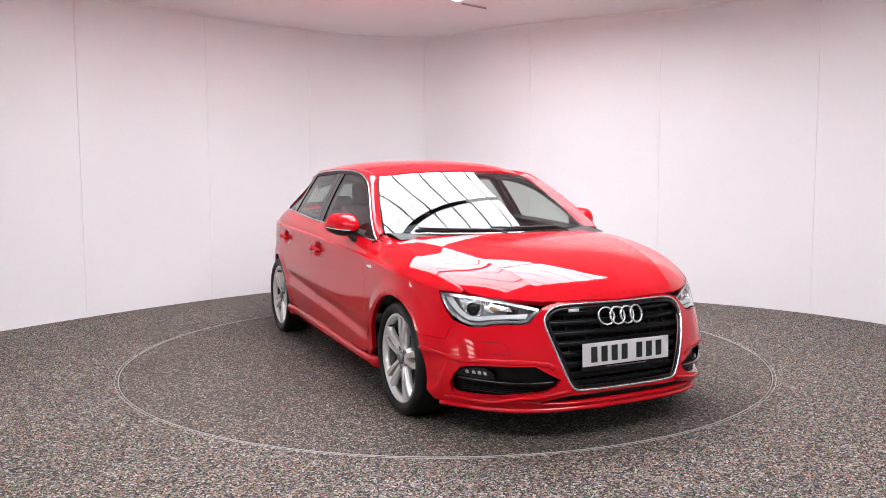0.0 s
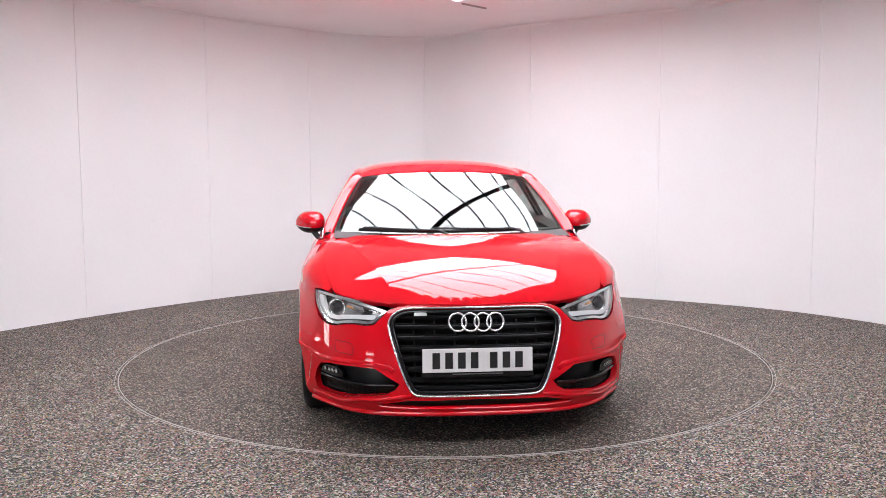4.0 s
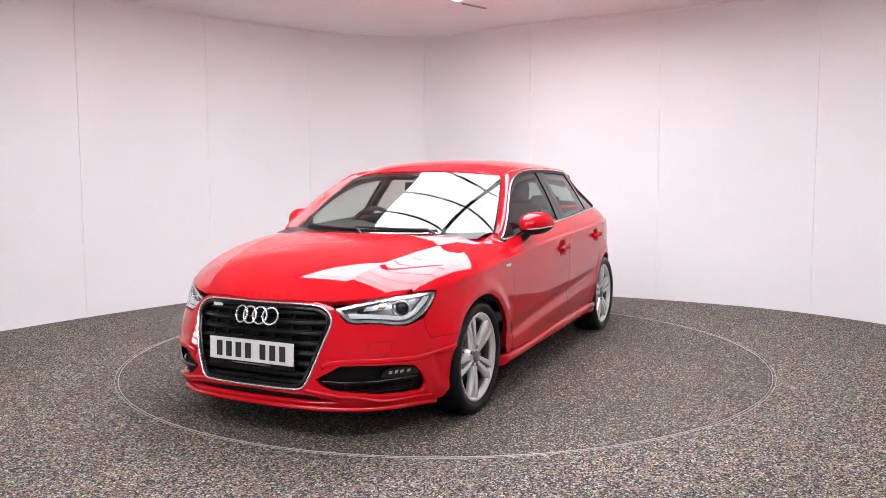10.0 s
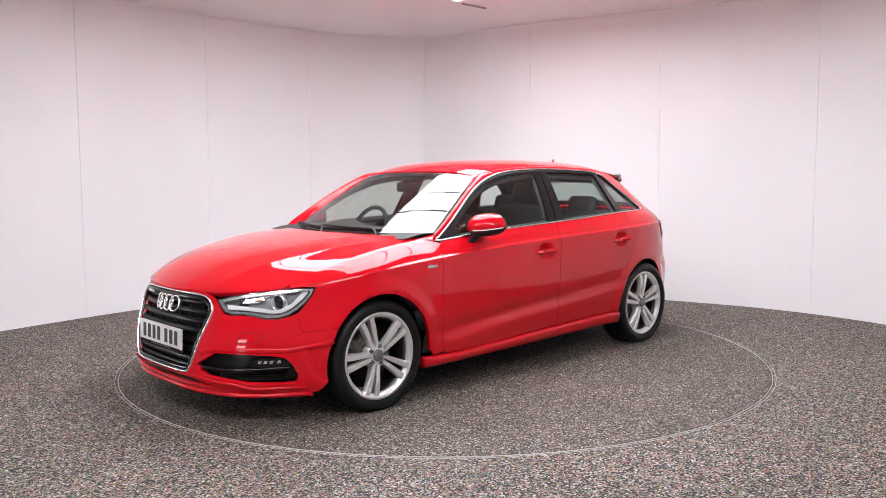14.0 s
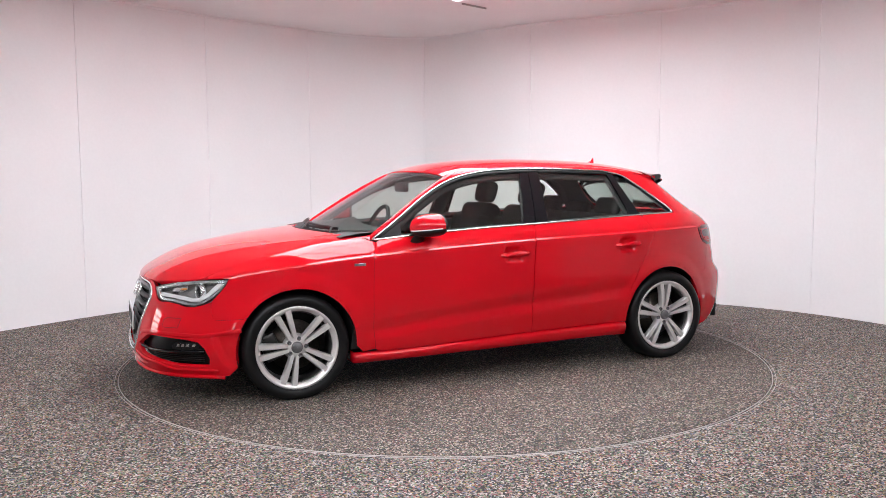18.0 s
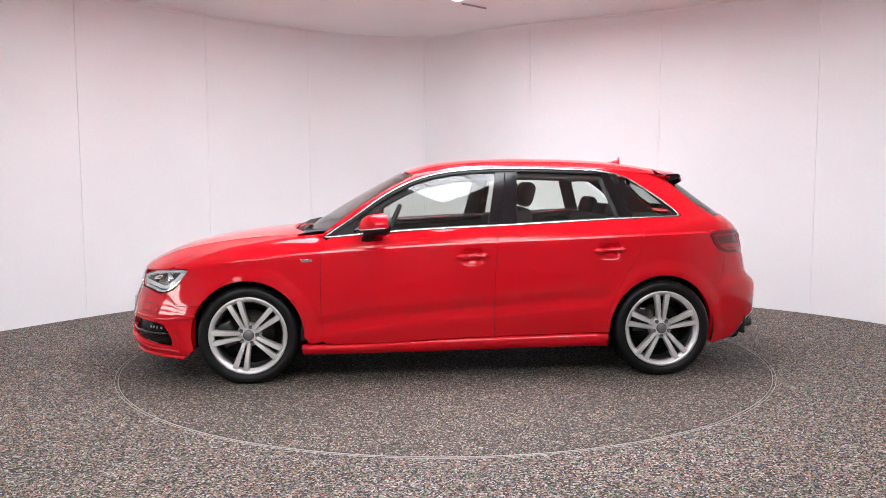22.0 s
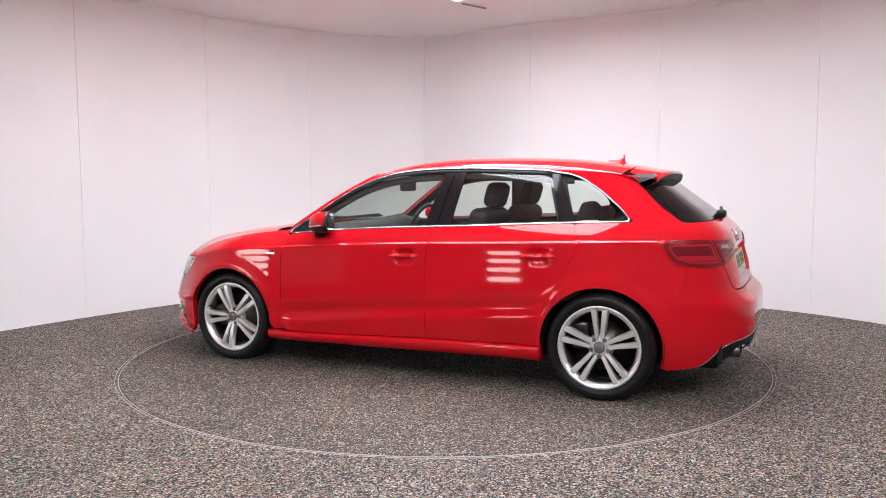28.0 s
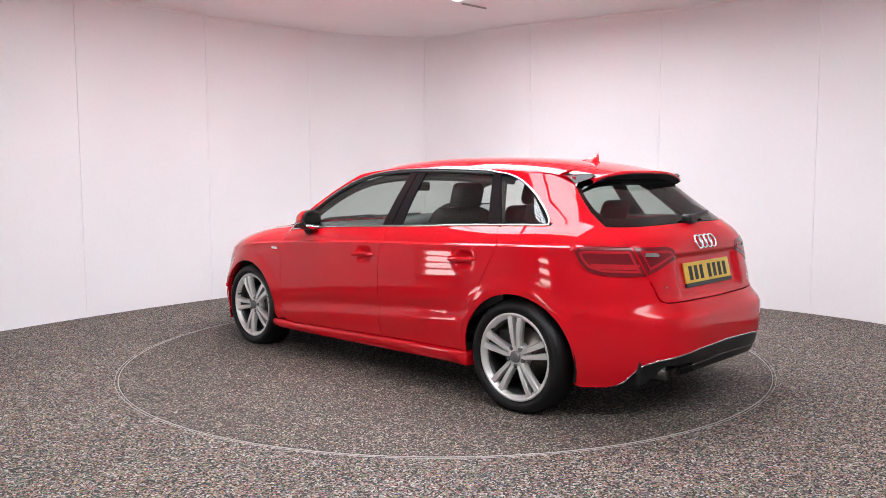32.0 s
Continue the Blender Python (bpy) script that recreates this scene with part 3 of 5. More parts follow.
make_room()
make_lights()
# two unseen fill lights, added to brighten upright surfaces and walls
make_fill_light(-1.75, -3.9, 2.6)
make_fill_light(1.75, -3.9, 2.6)
make_rack(-1.95, -3.45, 150)
make_rack(-3.12, -1.25, 88, .62)


# ---- the car ----
def sx(x):
    return NOSE_S + NOSE_AT - x


def whole(s, z):
    """The skin all round: s below 0 is the nose's right half, s past END_S the tail's right half."""
    s, z = np.broadcast_arrays(np.asarray(s, float), np.asarray(z, float))
    t = np.where(s < 0, -s, np.where(s > END_S, 2 * END_S - s, s))
    p = hull(t, z)
    p[..., 1] *= np.where((s < 0) | (s > END_S), -1, 1)
    return p


def both(poly):
    """A half outline from one middle to the other, closed by its mirror image in the nose."""
    return [tuple(q) for q in poly] + [(-a, b) for a, b in reversed(poly) if abs(a) > 1e-6]


def arch(xc, a0, a1, n=26, r=.349, zc=.303):
    """Points on a wheel arch in skin measures, by degrees from the front horizontal."""
    out = []
    for a in np.radians(np.linspace(a0, a1, n)):
        x, z = xc + r * math.cos(a), zc + r * math.sin(a)
        out.append((s_at(x, z) if abs(x) > 1.29 else sx(x), z))
    return out


def along(curve, x0, x1, n, dz=0.0):
    return [(sx(x), float(curve(x)) + dz) for x in np.linspace(x0, x1, n)]


DOOR_F = [(.826, .897), (.856, .808), (.863, .629), (.864, .413), (.852, .262)]
DOOR_B = [(-.267, .974), (-.246, .893), (-.229, .697), (-.221, .411), (-.225, .268)]
DOOR_R = [(-1.150, 1.0), (-1.200, .900), (-1.124, .747), (-1.040, .610), (-.985, .500), (-.955, .400), (-.944, .285)]
LINE = Curve((.849, .912), (.705, 1.004), (.520, 1.131), (.336, 1.236), (.155, 1.297), (-.028, 1.325), (-.248, 1.337), (-.50, 1.338), (-.76, 1.330), (-1.0, 1.320), (-1.25, 1.303), (-1.50, 1.272))
QUARTER = [(-.98, 1.312), (-1.06, 1.300), (-1.124, 1.280), (-1.234, 1.218), (-1.345, 1.138), (-1.425, 1.070), (-1.458, 1.034)]
_edge = Curve2(QUARTER)
QUARTER = [tuple(_edge.at(u)) for u in np.linspace(0, _edge.marks[-1], 26)]
SKIRT = Curve((.96, .248), (.69, .246), (.33, .256), (-.03, .270), (-.56, .282), (-.96, .288))
LAMP = [(.425, .652), (.50, .671), (.60, .690), (.70, .702), (.80, .710), (.90, .713), (.945, .712), (.940, .680), (.920, .645), (.885, .610), (.84, .580), (.79, .566), (.73, .567),
        (.67, .578), (.60, .584), (.53, .583), (.495, .592), (.455, .625)]
GRILLE = [(0, .668), (.30, .668), (.365, .655), (.405, .625), (.420, .585), (.392, .49), (.352, .366), (.322, .290), (.300, .270), (.27, .264), (0, .262)]
FOG = [(.372, .318), (.43, .350), (.492, .384), (.60, .384), (.684, .382), (.80, .376), (.876, .362), (.915, .325), (.945, .271), (.942, .235), (.93, .222), (.85, .220), (.70, .228), (.538, .252), (.446, .266), (.395, .292)]
SLOT = [(0, .246), (.34, .240), (.50, .212), (.47, .204), (.34, .202), (0, .200)]
TAIL_OUT = [(4.385, .903), (4.41, .917), (4.46, .924), (4.686, .922), (4.740, .776), (4.66, .772), (4.51, .778), (4.44, .803), (4.405, .845)]
TAIL_IN = [(4.696, .922), (4.92, .919), (4.97, .905), (5.004, .856), (4.90, .828), (4.82, .800), (4.752, .778)]
GATE = [(4.566, 1.020), (4.635, .974), (4.690, .905), (4.746, .775), (4.785, .672), (4.80, .650), (4.83, .638)]


LEDGE = (-.004, -.0005, .0018, .0057, .008, .012)


def make_body(car):
    left_right = (False, True)
    # bonnet
    edge = [(2.118, 0), (2.108, .15), (2.086, .30), (2.050, .412), (2.014, .480), (1.952, .565), (1.884, .636), (1.826, .680)]
    back_edge = [(.880, .715), (.93, .66), (1.01, .52), (1.07, .35), (1.105, .15), (1.115, 0)]
    half = edge + [(x, float(BONNET_Y(x))) for x in np.linspace(1.79, .90, 18)] + back_edge
    outline = half + [(x, -y) for x, y in reversed(half) if abs(y) > 1e-6]
    ridges = [[(x, sg * (float(RIDGE(x)) + d)) for x in np.linspace(1.10, 2.02, 20)] for sg in (-1, 1) for d in (-.014, -.004, 0, .004, .014)]
    skin("bonnet", bonnet, outline, PAINT, car, 1, step=.024, lip=.045, gap=.0007, cuts=ridges)
    # roof, from the windscreen's top edge to the tailgate's seam
    half = [(.327, 0), (.318, .20), (.290, .42), (.262, float(ROOF_Y(.262)))] + [(x, float(ROOF_Y(x))) for x in np.linspace(.2, -1.36, 24)] + [(-1.385, .40), (-1.395, .2), (-1.398, 0)]
    outline = half + [(x, -y) for x, y in reversed(half) if abs(y) > 1e-6]
    roof_ob = skin("roof", roof, outline, PAINT, car, 1, step=.035, lip=.015, gap=.001)
    lining = [(x * 1.0, y * .97) for x, y in outline]
    skin("headlining", roof, lining, LINING, car, 1, step=.06, lip=0, offset=-.035)
    for k in left_right:
        # front wing
        seam = [(1.095, .499), (.935, .488), (.899, .547), (.889, .590), (.925, .640), (.948, .680), (.950, .716), (.91, .719), (.865, .718), (.81, .713)]
        top = [(sx(x) if x < 1.3 else s_at(x, float(BONNET_Z(x) - BONNET_DROP(x)) + .0008), float(BONNET_Z(x) - BONNET_DROP(x)) + .0008) for x in np.linspace(1.785, .895, 18)]
        door = [(sx(x), z) for x, z in DOOR_F]
        low = [(sx(.93), .250)]
        a = arch(AXLE, 180 + 8, 35.5)
        wing = seam + top + door + low + a[1:]
        skin("front_wing", whole, wing, PAINT, car, 1, flip=k, lip=.025, step=.017, gap=.0007, cuts=[along(TORNADO, 1.28, .87, 8, d) for d in LEDGE] + [[(s_at(x, float(TORNADO(x))), float(TORNADO(x))) for x in np.linspace(1.66, 1.31, 8)]])
        # doors
        front = [(sx(x), z) for x, z in reversed(DOOR_F)] + along(WAIST_Z, .80, -.255, 12) + [(sx(x), z) for x, z in DOOR_B] + along(SKIRT, -.20, .83, 10)
        d1 = skin("front_door", whole, front, PAINT, car, 1, step=.018, flip=k, cuts=[along(TORNADO, .83, -.23, 8, d) for d in LEDGE] + [along(KEEL, .80, -.20, 8, d) for d in (-.007, 0, .025, .05, .08)])
        rear = [(sx(x), z) for x, z in reversed(DOOR_B)] + along(WAIST_Z, -.28, -1.14, 10) + [(sx(x), z) for x, z in DOOR_R] + along(SKIRT, -.93, -.25, 8)
        d2 = skin("rear_door", whole, rear, PAINT, car, 1, step=.018, flip=k, cuts=[along(TORNADO, -.26, -1.17, 8, d) for d in LEDGE] + [along(KEEL, -.25, -.82, 8, d) for d in (-.007, 0, .025, .05, .08)])
        for d, xh, zh in ((d1, -.085, .792), (d2, -.962, .822)):
            make_handle(d, xh, zh, k)
        # rear quarter with the pillar up to the roof
        q = [(sx(x), z) for x, z in DOOR_R]
        pillar = along(WAIST_Z, -1.17, -1.29, 3) + [(s_at(x, z), z) for x, z in [(-1.40, 1.019), (-1.47, 1.022), (-1.474, 1.040)]]
        window = [(s_at(x - .004, z + .003) if x < -1.28 else sx(x - .004), z + .003) for x, z in reversed(QUARTER)]
        roofline = [(sx(x) if x > -1.29 else s_at(x, float(LINE(x))), float(LINE(x))) for x in np.linspace(-1.02, -1.47, 10)]
        glass_edge = [(4.425, 1.245), (4.451, 1.205), (4.505, 1.099), (4.560, 1.030)]
        lamp = [(4.690, .925), (4.46, .929), (4.405, .921), (4.380, .904), (4.40, .845), (4.436, .800), (4.49, .775)]
        seam = [(4.430, .640), (4.396, .599)]
        a2 = arch(-AXLE, 138, -2)
        quarter = q[::-1] + pillar + window + roofline + glass_edge + GATE[1:3] + lamp + seam + a2 + [(sx(-.956), .286)]
        cut = lambda dz: [(s_at(x, float(TORNADO(x)) + dz), float(TORNADO(x)) + dz) for x in np.linspace(-1.22, -1.62, 8)]
        skin("quarter_lining", whole, quarter, DASH, car, 1, flip=k, lip=0, step=.04, offset=-.011, gap=.002)
        skin("rear_quarter", whole, quarter, PAINT, car, 1, flip=k, lip=.009, step=.022, gap=.0002, cuts=[cut(d) for d in LEDGE])
        # side skirt
        n = 30
        xs = np.linspace(.982, -.958, n)
        rows = []
        for x in xs:
            zt = float(SKIRT(x)) - .004
            y = float(flank(x, zt))
            zb = .178 + .016 * smooth(x, .9, -.9)
            rows.append([(x, y - .02, zt + .002), (x, y + .006, zt - .001), (x, y + .016, zt - .010), (x, y + .019, zt - .026), (x, y + .012, (zt + zb) / 2 - .01),
                         (x, y - .002, zb + .006), (x, y - .02, zb), (x, y - .10, zb + .005)])
        rows.insert(0, [(q[0] + .003, q[1] - .09, q[2]) for q in rows[0]])
        rows.append([(q[0] - .003, q[1] - .09, q[2]) for q in rows[-1]])
        grid_part("side_skirt", rows, PAINT, car, flip=k)
        # roof rail and windscreen pillar
        rows = []
        us = np.linspace(0, 1, 60)
        for u in us:
            x = .849 + (-1.47 - .849) * u
            zo = float(LINE(x))
            yo = float(flank(x, zo)) if x > -1.3 else float(hull(s_at(x, zo), zo)[1])
            if x > .262:
                v = (.849 - x) / (.849 - .262)
                v = v ** 1.02
                inner = np.array([float(SCREEN_EX(v)), float(SCREEN_EY(v)), float(SCREEN_EZ(v))])
            else:
                inner = roof(x, float(ROOF_Y(x)))
            outer = np.array([x, yo, zo])
            size = np.linalg.norm(inner - outer)
            f = float(smooth(x, .0, .35))
            p1 = outer + np.array((0, -.5 + .38 * f, .87 + .12 * f)) * min(.045 + .03 * f, size * (.45 + .35 * f))
            p2 = inner + np.array((0, .8, .30)) * min(.040, size * (.30 - .1 * f))
            rows.append([outer - (0, .006, .006)] + [(1 - w) ** 3 * outer + 3 * w * (1 - w) ** 2 * p1 + 3 * w * w * (1 - w) * p2 + w ** 3 * inner for w in np.linspace(0, 1, 10)] + [inner - (0, .004, .012)])
        grid_part("roof_rail", rows, PAINT, car, flip=k, thick=0)
        grid_part("rail_lining", [[np.array(r[1]) - (0, .004, .016)] + [np.array(p) - (.020 if r[1][0] > .2 else 0, .014, .010) for p in r[2:-1:2]] for r in rows], DASH, car, flip=k)
        rows = []
        for u in np.linspace(0, 1, 10):
            x = .955 + (.800 - .955) * u
            zo = float(BONNET_Z(x) - BONNET_DROP(x)) - .003 if x > .86 else .906 + .004 * u
            outer = np.array([x, float(flank(x, zo)) - .001, zo])
            inner = np.array(bonnet(.955, .735)) * (1 - u) + np.array(screen(0, .99)) * u
            inner = inner + np.array((0, -.012, -.006 * (1 - u)))
            mid = (outer + inner) / 2 + np.array((0, .006, .012))
            rows.append([(1 - w) ** 2 * outer + 2 * w * (1 - w) * mid + w * w * inner for w in np.linspace(0, 1, 6)])
        grid_part("scuttle_corner", rows, PAINT, car, flip=k)
        make_side_glass(car, k)
    make_glass(car)
    # inner shell that closes the gaps between panels
    for k in left_right:
        shell = [(sx(1.0), .26)] + [(sx(.97), .50), (sx(1.0), .80), (sx(.82), .88)] + along(WAIST_Z, .78, -1.15, 10, -.02) + [(sx(-1.28), .98), (sx(-1.28), .70), (sx(-.98), .55), (sx(-.94), .28)]
        skin("inner_shell", whole, shell, DEEP, car, 1, step=.06, lip=0, offset=-.03, flip=k)
        for xc in (AXLE, -AXLE):
            v, f = [], []
            n = 24
            for a in np.radians(np.linspace(-15, 195, n)):
                for y in (.40, .56, .70, .80):
                    v.append((xc + .362 * math.cos(a), y, .303 + .362 * math.sin(a)))
            f = [(i * 4 + j, i * 4 + j + 1, i * 4 + j + 5, i * 4 + j + 4) for i in range(n - 1) for j in range(3)]
            c = len(v)
            v.append((xc, .40, .30))
            f += [(c, i * 4, i * 4 + 4) for i in range(n - 1)]
            mesh_part("wheel_liner", v, f, DEEP, car, flip=k)
    part("underbody", soft_box((3.9, 1.20, .14), (0.0, 0, .25), .03), DEEP, car)
    part("underbody", soft_box((1.86, 1.64, .08), (0.0, 0, .235), .02), DEEP, car)
    part("bulkhead", soft_box((.06, 1.3, .55), (1.02, 0, .62), .02), DEEP, car)
    part("engine_cover", soft_box((.95, 1.1, .30), (1.50, 0, .50), .05), DEEP, car)
    part("boot_floor", soft_box((.55, .95, .24), (-1.60, 0, .52), .05), DEEP, car)


def make_handle(door, xh, zh, k):
    n = 18
    rows = []
    for u in np.linspace(-1, 1, n):
        x = xh - u * .104
        z = zh + .004 * u
        y = float(flank(x, z))
        lift = .034 * (1 - abs(u) ** 4) + .004
        hgt = .0145 * (1 - .35 * abs(u) ** 6)
        c = np.array([x, y + lift, z])
        ring = []
        for a in np.linspace(0, 2 * math.pi, 11):
            ring.append(c + np.array([0, .0105 * math.cos(a), hgt * math.sin(a)]))
        rows.append(ring)
    grid_part("door_handle", rows, PAINT, door, flip=k)
    strip("handle_edge", [r[2] + np.array((0, .0008, .001)) for r in rows[1:-1]], [(0, .8, .6)] * (n - 2), PAINT, door, width=.004, height=.002, flip=k)


def make_side_glass(car, k):
    top = [(x, float(LINE(x)) - .012) for x in np.linspace(.78, -.262, 16)]
    f_out = [(sx(.775), .930)] + [(sx(x), z) for x, z in top[1:]] + [(sx(-.262), 1.322), (sx(-.192), .982)] + along(WAIST_Z, -.15, .70, 8, .010)
    skin("side_window", whole, f_out, SIDE_GLASS, car, 1, step=.05, lip=0, offset=-.010, flip=k, label="clear green-tinted door window")
    r_top = [(sx(x), float(LINE(x)) - .012) for x in np.linspace(-.402, -.962, 9)]
    r_out = r_top + [(sx(-1.062), 1.022)] + along(WAIST_Z, -1.0, -.372, 7, .010)
    skin("side_window", whole, r_out, SIDE_GLASS, car, 1, step=.05, lip=0, offset=-.010, flip=k, label="clear green-tinted rear door window")
    sq = [(sx(x) if x > -1.29 else s_at(x, z), z) for x, z in [(-1.005, 1.297), (-1.06, 1.288), (-1.12, 1.268), (-1.23, 1.206), (-1.335, 1.126), (-1.412, 1.062), (-1.432, 1.038), (-1.39, 1.030), (-1.14, 1.022)]]
    skin("quarter_window", whole, sq, SIDE_GLASS, car, 1, step=.05, lip=0, offset=-.010, flip=k)
    # black pillars between the panes
    b1 = [(sx(x), z) for x, z in [(-.262, 1.328), (-.325, 1.330), (-.276, .976), (-.190, .974)]]
    b2 = [(sx(x), z) for x, z in [(-.329, 1.330), (-.404, 1.328), (-.372, .985), (-.280, .978)]]
    c1 = [(sx(x), z) for x, z in [(-.957, 1.316), (-1.012, 1.310), (-1.152, 1.016), (-1.058, 1.012)]]
    for q in (b1, b2, c1):
        skin("pillar_trim", whole, q, GLOSS_BLACK, car, 1, step=.05, lip=.008, gap=.001, offset=-.004, flip=k)
    sail = [(sx(x), z) for x, z in [(.835, .918), (.70, .996), (.655, 1.020), (.655, .934)]]
    skin("mirror_sail", whole, sail, BLACK, car, 1, step=.05, lip=.006, gap=.001, offset=-.004, flip=k)
    # rubber seals inside the bright line
    seal = [(sx(x), float(LINE(x)) - .014) for x in np.linspace(.80, -.97, 40)]
    p, n = on_surface(whole, seal, 1, .05, False, -.006)
    strip("window_seal", p, n, BLACK, car, width=.022, height=.006, flip=k)
    # bright moulding all round the side windows
    loop = [(sx(.838), .914)] + [(sx(x), float(LINE(x)) - .001) for x in np.linspace(.80, -.93, 40)]
    loop += [(sx(x) if x > -1.29 else s_at(x, z), z) for x, z in QUARTER[:-1]]
    loop += [(s_at(-1.452, 1.040), 1.040), (s_at(-1.452, 1.028), 1.028), (s_at(-1.43, 1.024), 1.024)]
    low = [(sx(x) if x > -1.29 else s_at(x, float(WAIST_Z(x))), float(WAIST_Z(x)) + .003) for x in np.linspace(-1.38, .82, 40)]
    p, n = on_surface(whole, loop + low, 1, .02, True, -.001)
    strip("bright_window_moulding", p, n, CHROME, car, width=.011, height=.006, closed=True, flip=k, label="bright satin chrome window moulding")


def make_glass(car):
    rows = [[screen(v, w) for w in np.linspace(-.985, .985, 33)] for v in np.linspace(.02, .99, 24)]
    grid_part("windscreen", rows, SCREEN_GLASS, car, label="windscreen of clear glass")
    for v0, v1, w0, w1 in ((.02, .06, -.98, .98), (.955, .99, -.98, .98)):
        rows = [[screen(v, w) - np.array((.002, 0, .004)) for w in np.linspace(w0, w1, 33)] for v in np.linspace(v0, v1, 3)]
        grid_part("screen_border", rows, GLOSS_BLACK, car)
    for w0, w1 in ((-.985, -.962), (.962, .985)):
        rows = [[screen(v, w) - np.array((.002, 0, .004)) for w in np.linspace(w0, w1, 4)] for v in np.linspace(0.06, .955, 20)]
        grid_part("screen_border", rows, GLOSS_BLACK, car)
    # scuttle below the windscreen
    rows = []
    for w in np.linspace(-1, 1, 25):
        a = screen(.03, w * .97)
        xe = 1.125 - .24 * abs(w) ** 2.2
        b = bonnet(xe, w * .70) - np.array((0, 0, .022))
        rows.append([a + (.002, 0, .001), a * .7 + b * .3 - (0, 0, .006), a * .4 + b * .6 - (0, 0, .016), b])
    grid_part("scuttle", rows, DEEP, car)
    # wipers
    for w0, w1, v1 in ((.62, -.16, .06), (-.02, -.74, .05)):
        base = screen(0, w0) + np.array((.07, 0, -.012))
        path = [base, base * .6 + screen(.03, w0 - .1) * .4 + np.array((0, 0, .02))]
        path += [screen(.03 + (v1 - .03) * u, w0 + (w1 - w0) * u) + np.array((.012, 0, .022)) for u in np.linspace(.15, 1, 10)]
        arm = strip("wiper_arm", path, [(.4, 0, .9)] * len(path), BLACK, car, width=.016, height=.010)
        blade = [screen(.035, w0 + (w1 - w0) * u) + np.array((.004, 0, .010)) for u in np.linspace(.05, 1.05, 14)]
        strip("wiper_blade", blade, [(.4, 0, .9)] * len(blade), BLACK, arm, width=.012, height=.016)
    # rear window
    g = [(4.437, 1.235), (4.456, 1.195), (4.510, 1.095), (4.572, 1.030), (4.72, 1.026), (4.95, 1.030), (END_S, 1.032)]
    top = [(END_S, 1.300), (4.80, 1.298), (4.52, 1.280)]
    outline = g + [(2 * END_S - a, b) for a, b in reversed(g[:-1])] + [(2 * END_S - a, b) for a, b in reversed(top[1:])] + top
    skin("rear_window", whole, outline, REAR_GLASS, car, 1, step=.05, lip=0, offset=-.006)
    inner = shrink(outline, .045)
    skin("rear_window_border", whole, outline, GLOSS_BLACK, car, 1, holes=[inner], step=.04, lip=0, offset=-.011)


